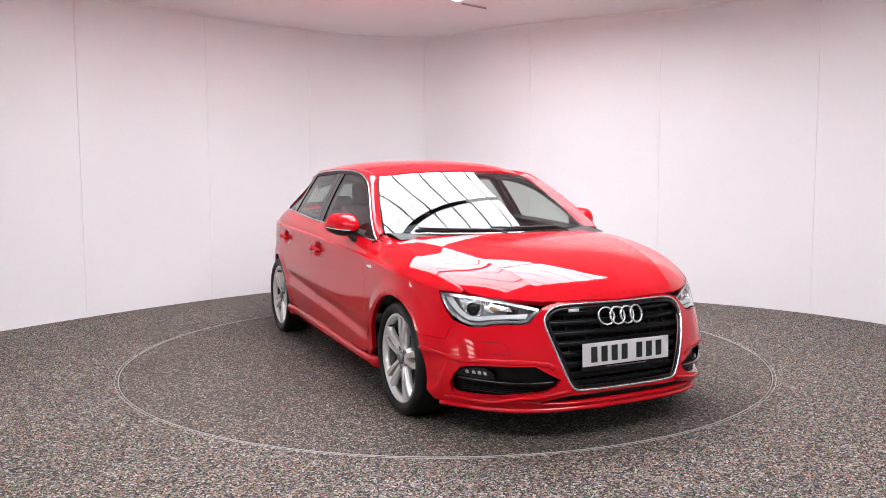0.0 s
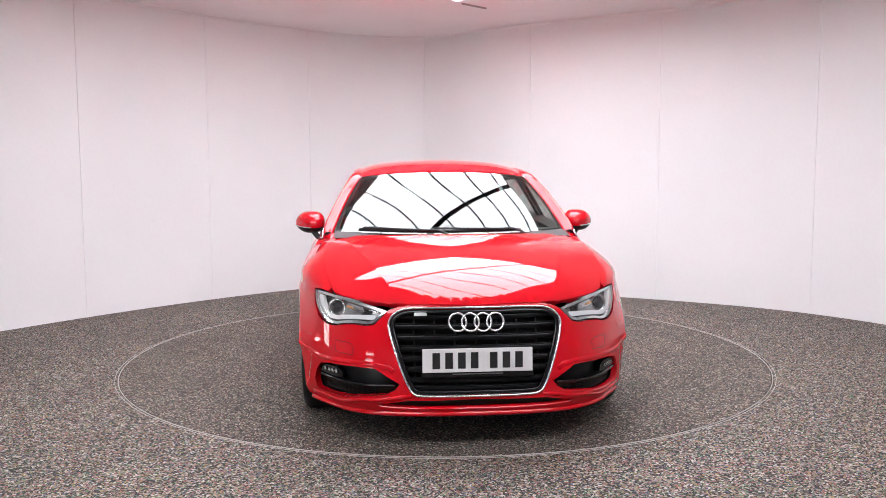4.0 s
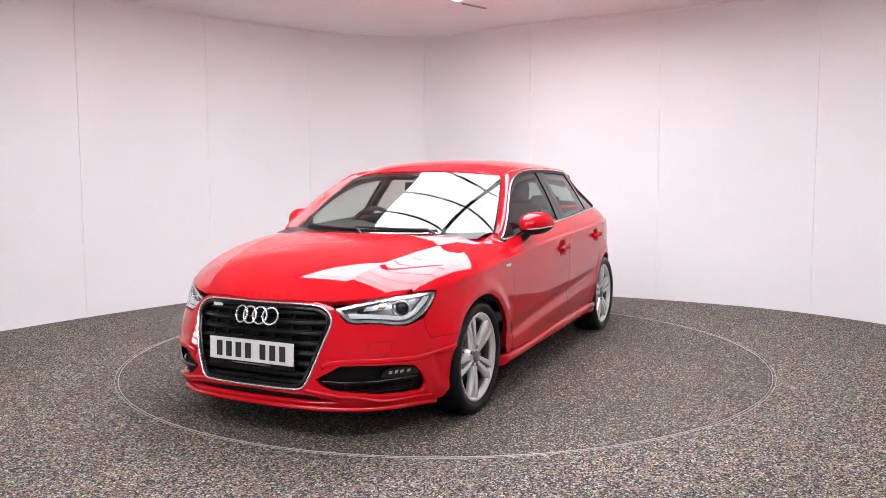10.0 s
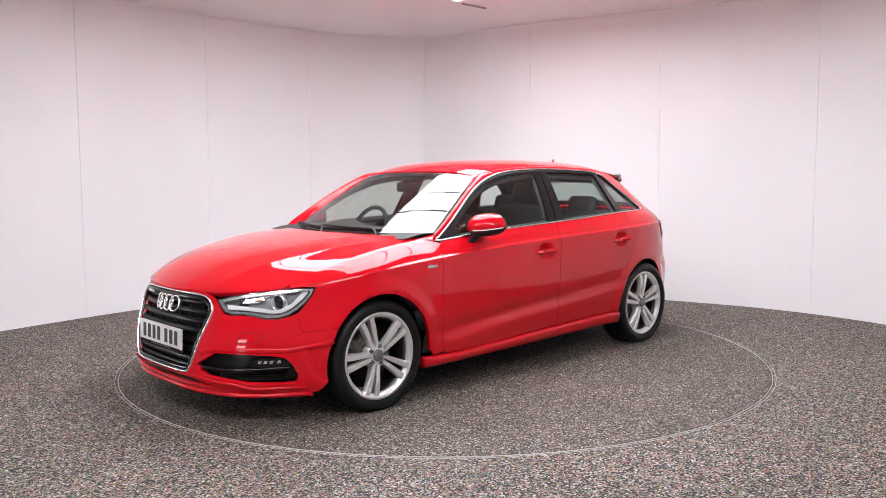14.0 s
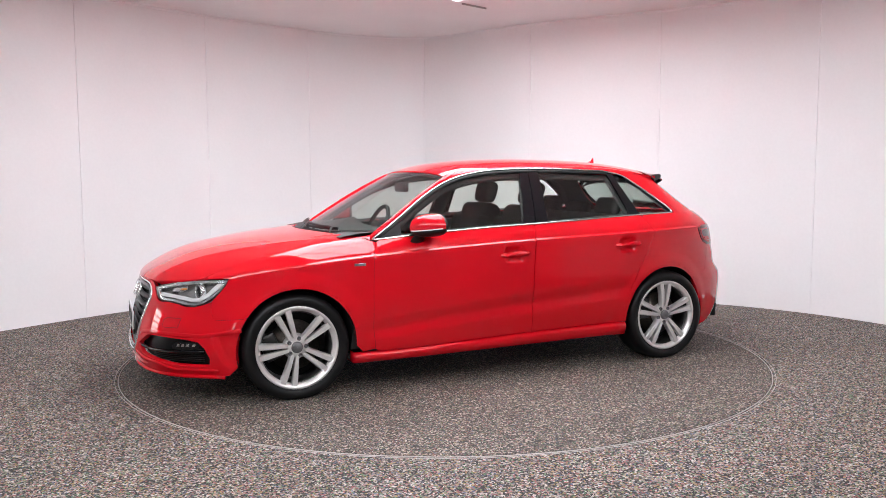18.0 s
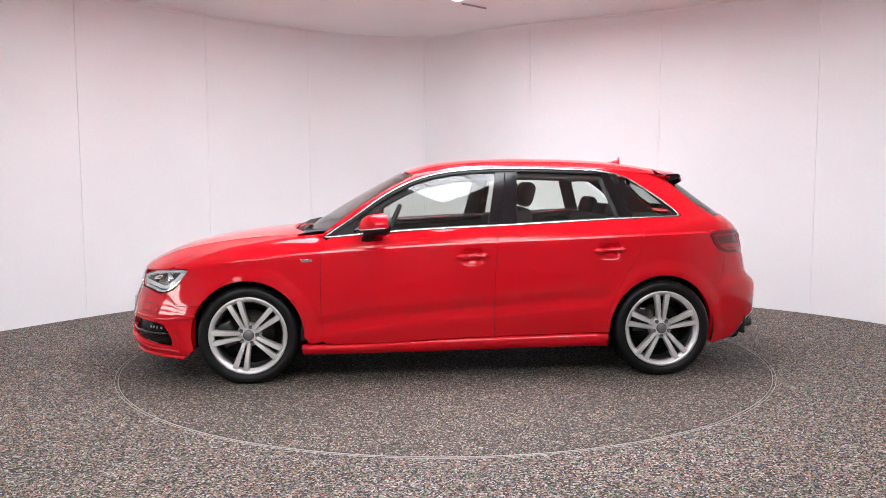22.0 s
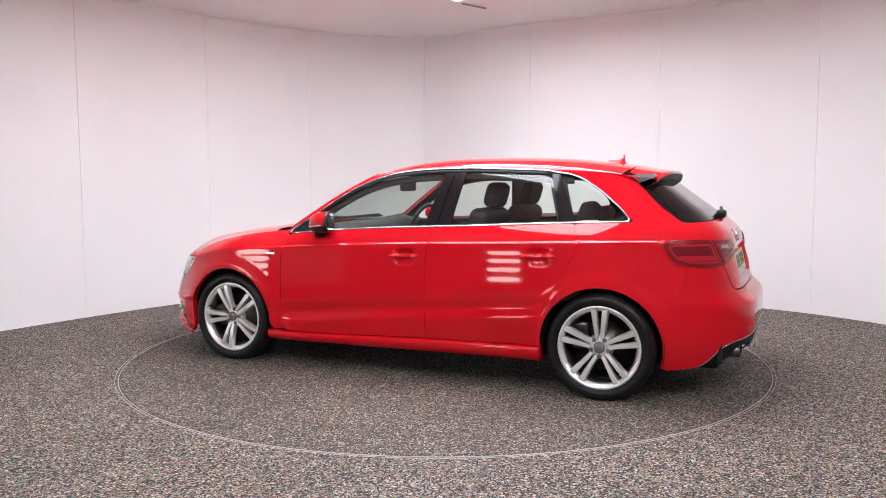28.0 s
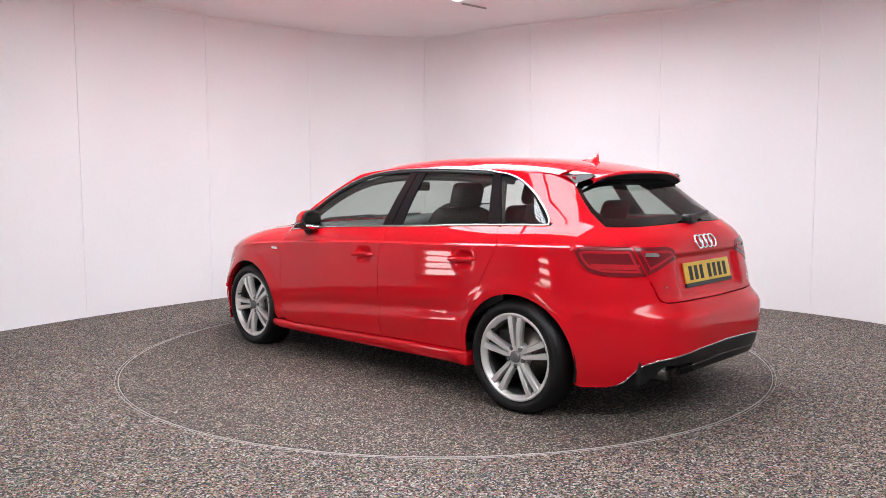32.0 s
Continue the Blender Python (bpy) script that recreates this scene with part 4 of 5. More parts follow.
def make_front(car):
    top = [(0, .681), (.30, .681), (.372, .671), (.416, .655), (.448, .624), (.490, .585), (.53, .576), (.60, .578), (.67, .572), (.73, .560), (.79, .559), (.85, .573), (.889, .590), (.899, .547), (.935, .488), (1.095, .499)]
    a = arch(AXLE, 34.5, -14, 14)
    low = [(1.03, .172), (.95, .160), (.80, .154), (.60, .156), (.40, .162), (.20, .168), (0, .170)]
    half = top + a + low
    outline = [(q[0], q[1]) for q in half] + [(-q[0], q[1]) for q in reversed(half) if q[0] > 1e-6]
    grille = both([(a_, b_) for a_, b_ in GRILLE])
    slot = both(SLOT)
    fog_r = [(-a_, b_) for a_, b_ in FOG]
    bumper = skin("front_bumper", whole, outline, PAINT, car, 1, gap=.0008, holes=[grille, FOG, fog_r, slot], step=.02, lip=.03)
    skin("slot_back", whole, slot, GRILLE_BLACK, bumper, 1, step=.05, lip=0, offset=-.022, gap=-.006)
    # chin lip
    chin = [(s, .172 - .012 * smooth(abs(s), .2, .8)) for s in np.linspace(-1.0, 1.0, 60)]
    p, n = on_surface(whole, chin, 1, .05, False, -.004)
    strip("chin_lip", p, n, PAINT, bumper, width=.022, height=.016)
    step_line = [(s, .262 - .030 * smooth(s, .30, .55) - .034 * smooth(s, .55, .75)) for s in np.linspace(.32, .98, 26)]
    for k in (False, True):
        p, n = on_surface(whole, step_line, 1, .05, False, -.006)
        strip("splitter_edge", p, n, PAINT, bumper, width=.020, height=.012, flip=k)
    crease = arc_smooth([(.395, .372), (.42, .392), (.50, .402), (.70, .403), (.88, .398), (.97, .410), (1.088, .436), (.97, .4101)], 0)[:-1]
    for k in (False, True):
        p, n = on_surface(whole, crease, 1, .03, False, -.0035)
        strip("bumper_crease", p, n, PAINT, bumper, width=.026, height=.007, flip=k)
    # grille: bright frame, dark back, slats and uprights
    p, n = on_surface(whole, arc_smooth(grille, 2), 1, .02, True, 0)
    strip("grille_frame", p, n, BRIGHT, bumper, width=.0105, height=.010, closed=True, label="bright chrome grille frame", base=-.002)
    p, n = on_surface(whole, arc_smooth(shrink(grille, .016), 2), 1, .02, True, -.004)
    strip("grille_inner_edge", p, n, GLOSS_BLACK, bumper, width=.020, height=.008, closed=True)
    skin("grille_back", whole, grille, DEEP, bumper, 1, step=.06, lip=0, offset=-.055, gap=-.01)
    zs = [.636, .586, .536, .486, .436, .386, .336, .296]
    gp = np.array(grille)
    for z in zs:
        ss = np.linspace(0, .45, 300)
        ok = inside(gp, np.stack([ss, ss * 0 + z], -1))
        w = ss[ok].max() - .008
        path = [(s, z) for s in np.linspace(-w, w, 30)]
        p, n = on_surface(whole, path, 1, .1, False, -.030)
        strip("grille_slat", p, n, GRILLE_BLACK, bumper, width=.030, height=.014)
        strip("slat_edge", p + n * .013 + np.array((0, 0, .011)), n, GRILLE_BLACK, bumper, width=.004, height=.003)
    for s in (-.30, -.20, -.10, 0, .10, .20, .30):
        p, n = on_surface(whole, [(s, .31), (s, .65)], 1, .05, False, -.045)
        strip("grille_upright", p, n, BLACK, bumper, width=.010, height=.010)
    # four interlaced rings, and the small badge
    for i in range(4):
        y0, z0 = -.0895 + .0597 * i, .603
        path, nn = [], []
        for a in np.linspace(0, 2 * math.pi, 40, endpoint=False):
            y, z = y0 + .0405 * math.cos(a), z0 + .0405 * math.sin(a)
            path.append((float(FRONT(z)) - .028 * (abs(y) / .16) ** 2 + .004 + .002 * (i % 2), y, z))
            nn.append((1, 0, .15))
        strip("emblem_ring", path, nn, BRIGHT, bumper, width=.0105, height=.008, closed=True, label="chrome ring of the emblem")
    part("small_badge", soft_box((.006, .060, .016), tuple(whole(-.262, .640) + np.array((.002, 0, 0))), .002), LAMP_WHITE, bumper)
    # number plate with its dark holder
    plate = part("number_plate", soft_box((.008, .520, .112), (2.178, 0, .431), .003, turn=Matrix.Rotation(radians(-2), 4, "Y")), PLATE_WHITE, bumper, label="white front number plate")
    plate_bars(plate, 2.1828, .431, 1, radians(-2))
    part("plate_holder", soft_box((.010, .530, .030), (2.174, 0, .365), .003), GLOSS_BLACK, bumper)
    part("holder_lettering", soft_box((.002, .240, .005), (2.180, 0, .366), 0), CAP, bumper)
    # fog lamp bays
    for k in (False, True):
        skin("intake_back", whole, FOG, GRILLE_BLACK, bumper, 1, step=.04, lip=0, offset=-.045, gap=-.01, flip=k)
        p, n = on_surface(whole, [(.40, .308), (.55, .300), (.70, .300), (.91, .306)], 1, .03, False, -.022)
        blade = strip("intake_blade", p, n, GLOSS_BLACK, bumper, width=.018, height=.016, flip=k)
        for i in range(6):
            z = .236 + .012 * i
            p, n = on_surface(whole, [(.52, z), (.90, z)], 1, .03, False, -.040)
            strip("intake_mesh", p, n, BLACK, blade, width=.004, height=.006, flip=k)
        lamp_poly = [(.705, .316), (.71, .346), (.75, .366), (.865, .360), (.905, .336), (.908, .318), (.80, .308)]
        fog = skin("fog_lamp", whole, lamp_poly, GLOSS_BLACK, bumper, 1, step=.02, lip=.03, offset=-.014, flip=k, label="slim fog lamp in a black bay")
        for s0 in (.742, .772, .802, .840):
            glint = [(s0, .332), (s0 + .003, .350), (s0 + .022, .351), (s0 + .021, .333)]
            skin("fog_reflector", whole, glint, LAMP_SILVER, fog, 1, step=.01, lip=.006, offset=-.008, flip=k)
        # headlamp washer flap outline, parking sensors
        flap = [(.615, .438), (.612, .480), (.635, .492), (.735, .494), (.73, .440)]
        p, n = on_surface(whole, flap, 1, .02, True, -.0004)
        strip("washer_flap_seam", p, n, DEEP, bumper, width=.003, height=.0006, closed=True, flip=k)
        make_headlamp(car, k)


def plate_bars(plate, x, z, out, tilt):
    """Plain dark bars in place of the plate's characters."""
    ys, w = [], .036
    y = -.212
    for i in range(7):
        ys.append(y)
        y += .060 + (.030 if i == 3 else 0)
    ys = [q - (ys[0] + ys[-1]) / 2 for q in ys]
    for y in ys:
        part("plate_bar", soft_box((.0012, w, .076), (x, y, z), 0, turn=Matrix.Rotation(tilt, 4, "Y")), INK, plate)


def make_headlamp(car, k):
    hous = skin("headlamp", whole, LAMP, LAMP_GREY, car, 1, step=.02, lip=0, offset=-.055, gap=-.004, flip=k, label="clear-glass headlamp with a projector and bright strip")
    # bezel wall between the cover and the housing
    lp = dense(LAMP, .02)
    n = surface_normals(whole, lp[:, 0], lp[:, 1])
    top, low = whole(lp[:, 0], lp[:, 1]), whole(lp[:, 0], lp[:, 1]) - n * .056
    rows = np.stack([top - n * .003, low], 1)
    grid_part("bezel", list(rows) + [rows[0]], LAMP_GREY, hous, flip=k)
    skin("lamp_cover", whole, LAMP, LAMP_GLASS, hous, 1, step=.02, lip=0, offset=-.001, flip=k, gap=.003)
    band = shrink(LAMP, .002)
    inner = shrink(LAMP, .014)
    skin("lamp_frame", whole, band, LAMP_SILVER, hous, 1, holes=[inner], step=.012, lip=.02, offset=-.010, flip=k, gap=0)
    # daylight strip: a white bar under the lamp that turns up at its outer end
    strip_poly = [(.50, .606), (.60, .604), (.69, .596), (.75, .588), (.80, .590), (.85, .612), (.90, .662), (.92, .696), (.885, .696), (.845, .640), (.80, .612), (.75, .608), (.69, .618), (.60, .626), (.485, .632)]
    skin("daylight_strip", whole, strip_poly, LAMP_WHITE, hous, 1, step=.014, lip=.02, offset=-.014, flip=k)
    # projector
    s0, z0 = .775, .650
    c, nn = whole(s0, z0), surface_normals(whole, np.array(s0), np.array(z0))
    ax = Vector((.93, .30, -.02)).normalized()
    m = ax.to_track_quat("Y", "Z").to_matrix().to_4x4()
    m.translation = Vector(c) - Vector(nn) * .048
    v, f = lathe([(.046, -.01), (.048, .012), (.044, .020), (.038, .020), (.036, .010)], 28)
    v = [tuple(m @ Vector(q)) for q in v]
    proj = mesh_part("projector_ring", v, f, LAMP_SILVER, hous, flip=k)
    v, f = lathe([(.0005, .022), (.014, .020), (.026, .013), (.034, .002), (.036, -.008)], 28)
    v = [tuple(m @ Vector(q)) for q in v]
    mesh_part("projector_lens", v, f, GLOSS_BLACK, hous, flip=k, label="dark projector lens")
    amber = [(.56, .640), (.575, .668), (.67, .682), (.69, .662), (.66, .645)]
    skin("indicator", whole, amber, LAMP_SILVER, hous, 1, step=.014, lip=.01, offset=-.030, flip=k)
    amber = [(.63, .650), (.64, .664), (.675, .668), (.68, .655)]
    skin("indicator_bulb", whole, amber, AMBER, hous, 1, step=.014, lip=.01, offset=-.024, flip=k)


def make_rear(car):
    mir = lambda q: (2 * END_S - q[0], q[1])
    # tailgate below the window
    half = [(END_S, 1.026), (4.95, 1.024), (4.72, 1.020)] + GATE + [(5.0, .634), (END_S, .630)]
    outline = half + [mir(q) for q in reversed(half[1:-1])]
    gate = skin("tailgate", whole, outline, PAINT, car, 1, step=.024, lip=.02)
    x = -1.997
    plate = part("number_plate", soft_box((.008, .520, .112), (x, 0, .765), .003, turn=Matrix.Rotation(radians(13), 4, "Y")), PLATE_YELLOW, gate, label="yellow rear number plate")
    plate_bars(plate, x - .0048, .765 - .001, -1, radians(13))
    part("plate_holder", soft_box((.010, .530, .022), (x - .0150, 0, .7005), .003, turn=Matrix.Rotation(radians(13), 4, "Y")), GLOSS_BLACK, gate)
    for i in range(4):
        y0, z0 = -.078 + .052 * i, .925
        path = []
        for a in np.linspace(0, 2 * math.pi, 36, endpoint=False):
            y, z = y0 + .034 * math.cos(a), z0 + .034 * math.sin(a)
            path.append((float(BACK(z)) - .003 - .002 * (i % 2), y, z))
        strip("emblem_ring", path, [(-1, 0, .3)] * 36, BRIGHT, gate, width=.009, height=.006, closed=True, label="chrome ring of the emblem")
    for y, z, w in ((.455, .705, .030), (.420, .705, .022), (-.43, .700, .075), (-.43, .678, .060)):
        part("model_badge", soft_box((.006, w, .026 if y > 0 else .014), (float(BACK(z)) + .028 * (abs(y) / .45) ** 3 - .004, y, z), .002), CHROME, gate)
    # tail lamps in two pieces
    for k in (False, True):
        skin("seam_recess", whole, [(4.475, .79), (4.515, .79), (4.452, .64), (4.418, .583), (4.378, .602), (4.412, .65)], PAINT, car, 1, step=.03, lip=0, offset=-.002, flip=k, gap=0)
        around = shrink(TAIL_OUT, -.030)
        skin("lamp_recess", whole, around, PAINT, car, 1, step=.03, lip=0, offset=-.004, flip=k, gap=0)
        for poly in (TAIL_OUT, TAIL_IN):
            lamp = skin("tail_lamp", whole, poly, TAIL_DARK, car, 1, step=.02, lip=.012, offset=.004, flip=k, label="smoked dark red tail lamp")
            inner = shrink(poly, .020)
            core = shrink(poly, .032)
            skin("lamp_band", whole, inner, TAIL_RED, lamp, 1, holes=[core], step=.012, lip=.003, offset=.0065, flip=k, gap=0)
        low = [(4.47, .812), (4.70, .808), (4.716, .836), (4.46, .842)]
        skin("brake_band", whole, low, TAIL_RED, lamp, 1, step=.02, lip=.003, offset=.0075, flip=k)
        rev = [(4.745, .872), (4.755, .892), (4.83, .890), (4.845, .874), (4.83, .868)]
        skin("reversing_lamp", whole, rev, LAMP_GREY, lamp, 1, step=.02, lip=.003, offset=.0085, flip=k)
    # bumper
    a = arch(-AXLE, 180 - 42.5 + 0, 197, 16)
    half = a + [(4.375, .186), (4.50, .196), (4.566, .226), (4.605, .290), (4.64, .322), (4.704, .344), (4.85, .366), (5.01, .382), (END_S, .392)]
    up = [(END_S, .625), (5.0, .629), (4.83, .632), (4.79, .646), (4.775, .672), (4.738, .770), (4.66, .766), (4.492, .773), (4.432, .640), (4.398, .598)]
    outline = half + [mir(q) for q in reversed(half[:-1])] + [mir(q) for q in reversed(up[1:])] + up
    bumper = skin("rear_bumper", whole, outline, PAINT, car, 1, step=.022, lip=.025, gap=.0002)
    # diffuser
    dtop = [(4.535, .205), (4.566, .230), (4.605, .294), (4.64, .326), (4.704, .348), (4.85, .370), (5.01, .386), (END_S, .396)]
    dlow = [(END_S, .262), (5.01, .258), (4.80, .245), (4.66, .215), (4.56, .196)]
    bay = [(END_S, .262), (5.03, .260), (4.985, .272), (4.955, .318), (4.745, .314), (4.722, .262), (4.66, .215), (4.56, .196)]
    outline = dtop + [mir(q) for q in reversed(dtop[:-1])] + [mir(q) for q in reversed(dlow[1:])] + bay
    dif = skin("diffuser", whole, outline, BLACK, bumper, 1, step=.03, lip=.05, offset=-.008, gap=.001)
    path = dtop + [mir(q) for q in reversed(dtop[:-1])]
    p, n = on_surface(whole, path, 1, .03, False, -.005)
    strip("diffuser_strip", p, n, CHROME, bumper, width=.010, height=.006, label="thin silver strip over the diffuser")
    p, n = on_surface(whole, [(4.72, .292), (END_S, .312), mir((4.72, .292))], 1, .03, False, -.012)
    strip("diffuser_rib", p, n, GLOSS_BLACK, dif, width=.006, height=.006)
    part("exhaust_bay", soft_box((.03, .34, .16), (-1.955, .47, .30), .01), DEEP, dif)
    part("diffuser_floor", soft_box((.30, 1.0, .02), (-1.80, 0, .235), .005), DEEP, dif)
    for y in (.425, .515):
        v, f = lathe([(.034, 0), (.036, .004), (.037, .20), (.033, .20), (.033, .01), (.001, .01)][::-1], 24)
        m = pose(-2.055, y, .282, 0, 0, -90) @ pose(0, 0, 0, -4, 0, 0)
        v = [tuple(m @ Vector((q[0], q[1] - .0, q[2]))) for q in v]
        pipe = mesh_part("exhaust_pipe", v, f, ALLOY_DARK, bumper, label="round steel exhaust tip")
        v, f = lathe([(.0005, .06), (.033, .06)], 20)
        mesh_part("pipe_bore", [tuple(m @ Vector(q)) for q in v], f, DEEP, pipe)
    # spoiler over the window
    rows, under = [], []
    for w in np.linspace(-1, 1, 41):
        y = w * .480
        xe = -1.605 + .045 * abs(w) ** 3
        row = []
        for u in np.linspace(0, 1, 10):
            x = -1.40 + (xe + 1.40) * u
            z = float(ROOF_Z(x)) - .026 * (abs(y) / float(ROOF_Y(x))) ** 2 - .034 * (abs(y) / float(ROOF_Y(x))) ** 5 - .012 * abs(w) ** 6 * u
            row.append((x, y, z))
        tip = row[-1]
        row += [(tip[0] - .003, tip[1], tip[2] - .004), (tip[0] - .002, tip[1], tip[2] - .014)]
        rows.append(row)
        under.append([(tip[0] - .001, y, tip[2] - .014), (tip[0] + .04, y * .99, tip[2] - .036), (tip[0] + .09, y * .985, tip[2] - .062), (-1.47, y * .97, tip[2] - .082)])
    sp = grid_part("roof_spoiler", rows, PAINT, car)
    grid_part("spoiler_underside", [r[::-1] for r in under], BLACK, sp)
    for sg in (1, -1):
        v = [(-1.560, sg * .474, 1.286), (-1.545, sg * .484, 1.274), (-1.47, sg * .516, 1.246), (-1.425, sg * .524, 1.284), (-1.45, sg * .512, 1.296), (-1.54, sg * .480, 1.300)]
        v2 = [(a_, b_ - sg * .03, c_) for a_, b_, c_ in v]
        f = [tuple(range(6)), tuple(range(11, 5, -1))] + [(i, 6 + i, 6 + (i + 1) % 6, (i + 1) % 6) for i in range(6)]
        mesh_part("spoiler_fin", v + v2, f, GLOSS_BLACK, sp, smooth=False)
    # rear wiper
    base = np.array(whole(END_S, 1.040)) + np.array((-.02, 0, .005))
    part("wiper_hub", soft_box((.06, .10, .055), tuple(base), .02, 3), BLACK, car)
    p = [np.array(whole(END_S + s, 1.040 + .020 * (s / .35))) + np.array((-.018, 0, .012)) for s in np.linspace(0, .34, 10)]
    strip("rear_wiper", p, [(-.6, 0, .8)] * 10, BLACK, car, width=.022, height=.014)
    # roof aerial fin
    v = []
    for x, w, h in ((-1.155, .010, .004), (-1.20, .014, .012), (-1.245, .015, .030), (-1.262, .012, .056), (-1.270, .008, .060), (-1.268, .012, .020), (-1.278, .008, .004)):
        z = float(ROOF_Z(x))
        v.append([(x, -w, z - .004), (x, -w * .55, z + h * .6), (x, 0, z + h), (x, w * .55, z + h * .6), (x, w, z - .004)])
    grid_part("roof_aerial", v, PAINT, car, label="red shark-fin aerial")


def make_mirror(car, k):
    n, m = 14, 26
    X0 = .478
    def point(th, ph, grow=1.0):
        c = math.cos(th) ** .55
        cx = max(math.cos(ph), 0) ** .80 * c
        cy = math.copysign(abs(math.sin(ph)) ** .85, math.sin(ph)) * c
        cz = math.sin(th)
        out = max(cy, 0)
        return (X0 + (.150 - .030 * out) * cx * grow, .900 + .098 * cy * grow, .984 + (.080 if cz > 0 else .060) * cz * grow * (1 - .34 * out * out) + .004 * out - .008 * cx)
    def shell(lo, hi, grow=1.0):
        return [[point(th, ph, grow) for ph in np.linspace(-math.pi / 2, math.pi / 2, m)] for th in np.linspace(lo, hi, n)]
    top = grid_part("door_mirror", shell(-.30, 1.5706), PAINT, car, flip=k, label="red door mirror with a black foot and rim")
    grid_part("mirror_base", shell(-1.5706, -.30, .985), BLACK, top, flip=k)
    ths = np.linspace(-1.55, 1.55, 20)
    ring = [point(t, math.pi / 2, .99) for t in ths] + [point(t, -math.pi / 2, .99) for t in ths[::-1]]
    c = np.mean(ring, axis=0)
    def plate(name, mat, grow, x):
        v = [(x, c[1], c[2])] + [(x, c[1] + (p[1] - c[1]) * grow, c[2] + (p[2] - c[2]) * grow) for p in ring]
        f = [(0, 1 + (i + 1) % len(ring), 1 + i) for i in range(len(ring))]
        mesh_part(name, v, f, mat, top, flip=k, smooth=False)
    rim = [[(X0, *p[1:]) for p in ring] + [(X0, *ring[0][1:])], [(X0 - .018, c[1] + (p[1] - c[1]) * .95, c[2] + (p[2] - c[2]) * .95) for p in ring + ring[:1]]]
    grid_part("mirror_rim", rim, BLACK, top, flip=k)
    plate("mirror_back", BLACK, .95, X0 - .017)
    plate("mirror_glass", MIRROR, .86, X0 - .0185)
    rows = []
    for u in np.linspace(0, 1, 8):
        p = np.array([.555 + .02 * u, .872 - .060 * u ** 1.5, .945 - .078 * u])
        w = .036 + .012 * u
        rows.append([p + np.array([w * math.cos(a), .022 * math.sin(a), 0]) for a in np.linspace(0, 2 * math.pi, 14)])
    grid_part("mirror_foot", rows, BLACK, top, flip=k)
    p = [np.array(point(-.24, a, 1.004)) for a in np.linspace(-.1, 1.45, 16)]
    strip("mirror_indicator", p, [(math.cos(a), math.sin(a), 0) for a in np.linspace(-.1, 1.45, 16)], LAMP_WHITE, top, width=.006, height=.002, flip=k)
    # the housing's outer end sweeps back
    sg = -1 if k else 1
    sweep = Matrix(((1, -.28 * sg, 0, .28 * .86), (0, 1, 0, 0), (0, 0, 1, 0), (0, 0, 0, 1)))
    for ob in (top, *top.children):
        if not ob.name.startswith("mirror_foot"):
            ob.data.transform(sweep)


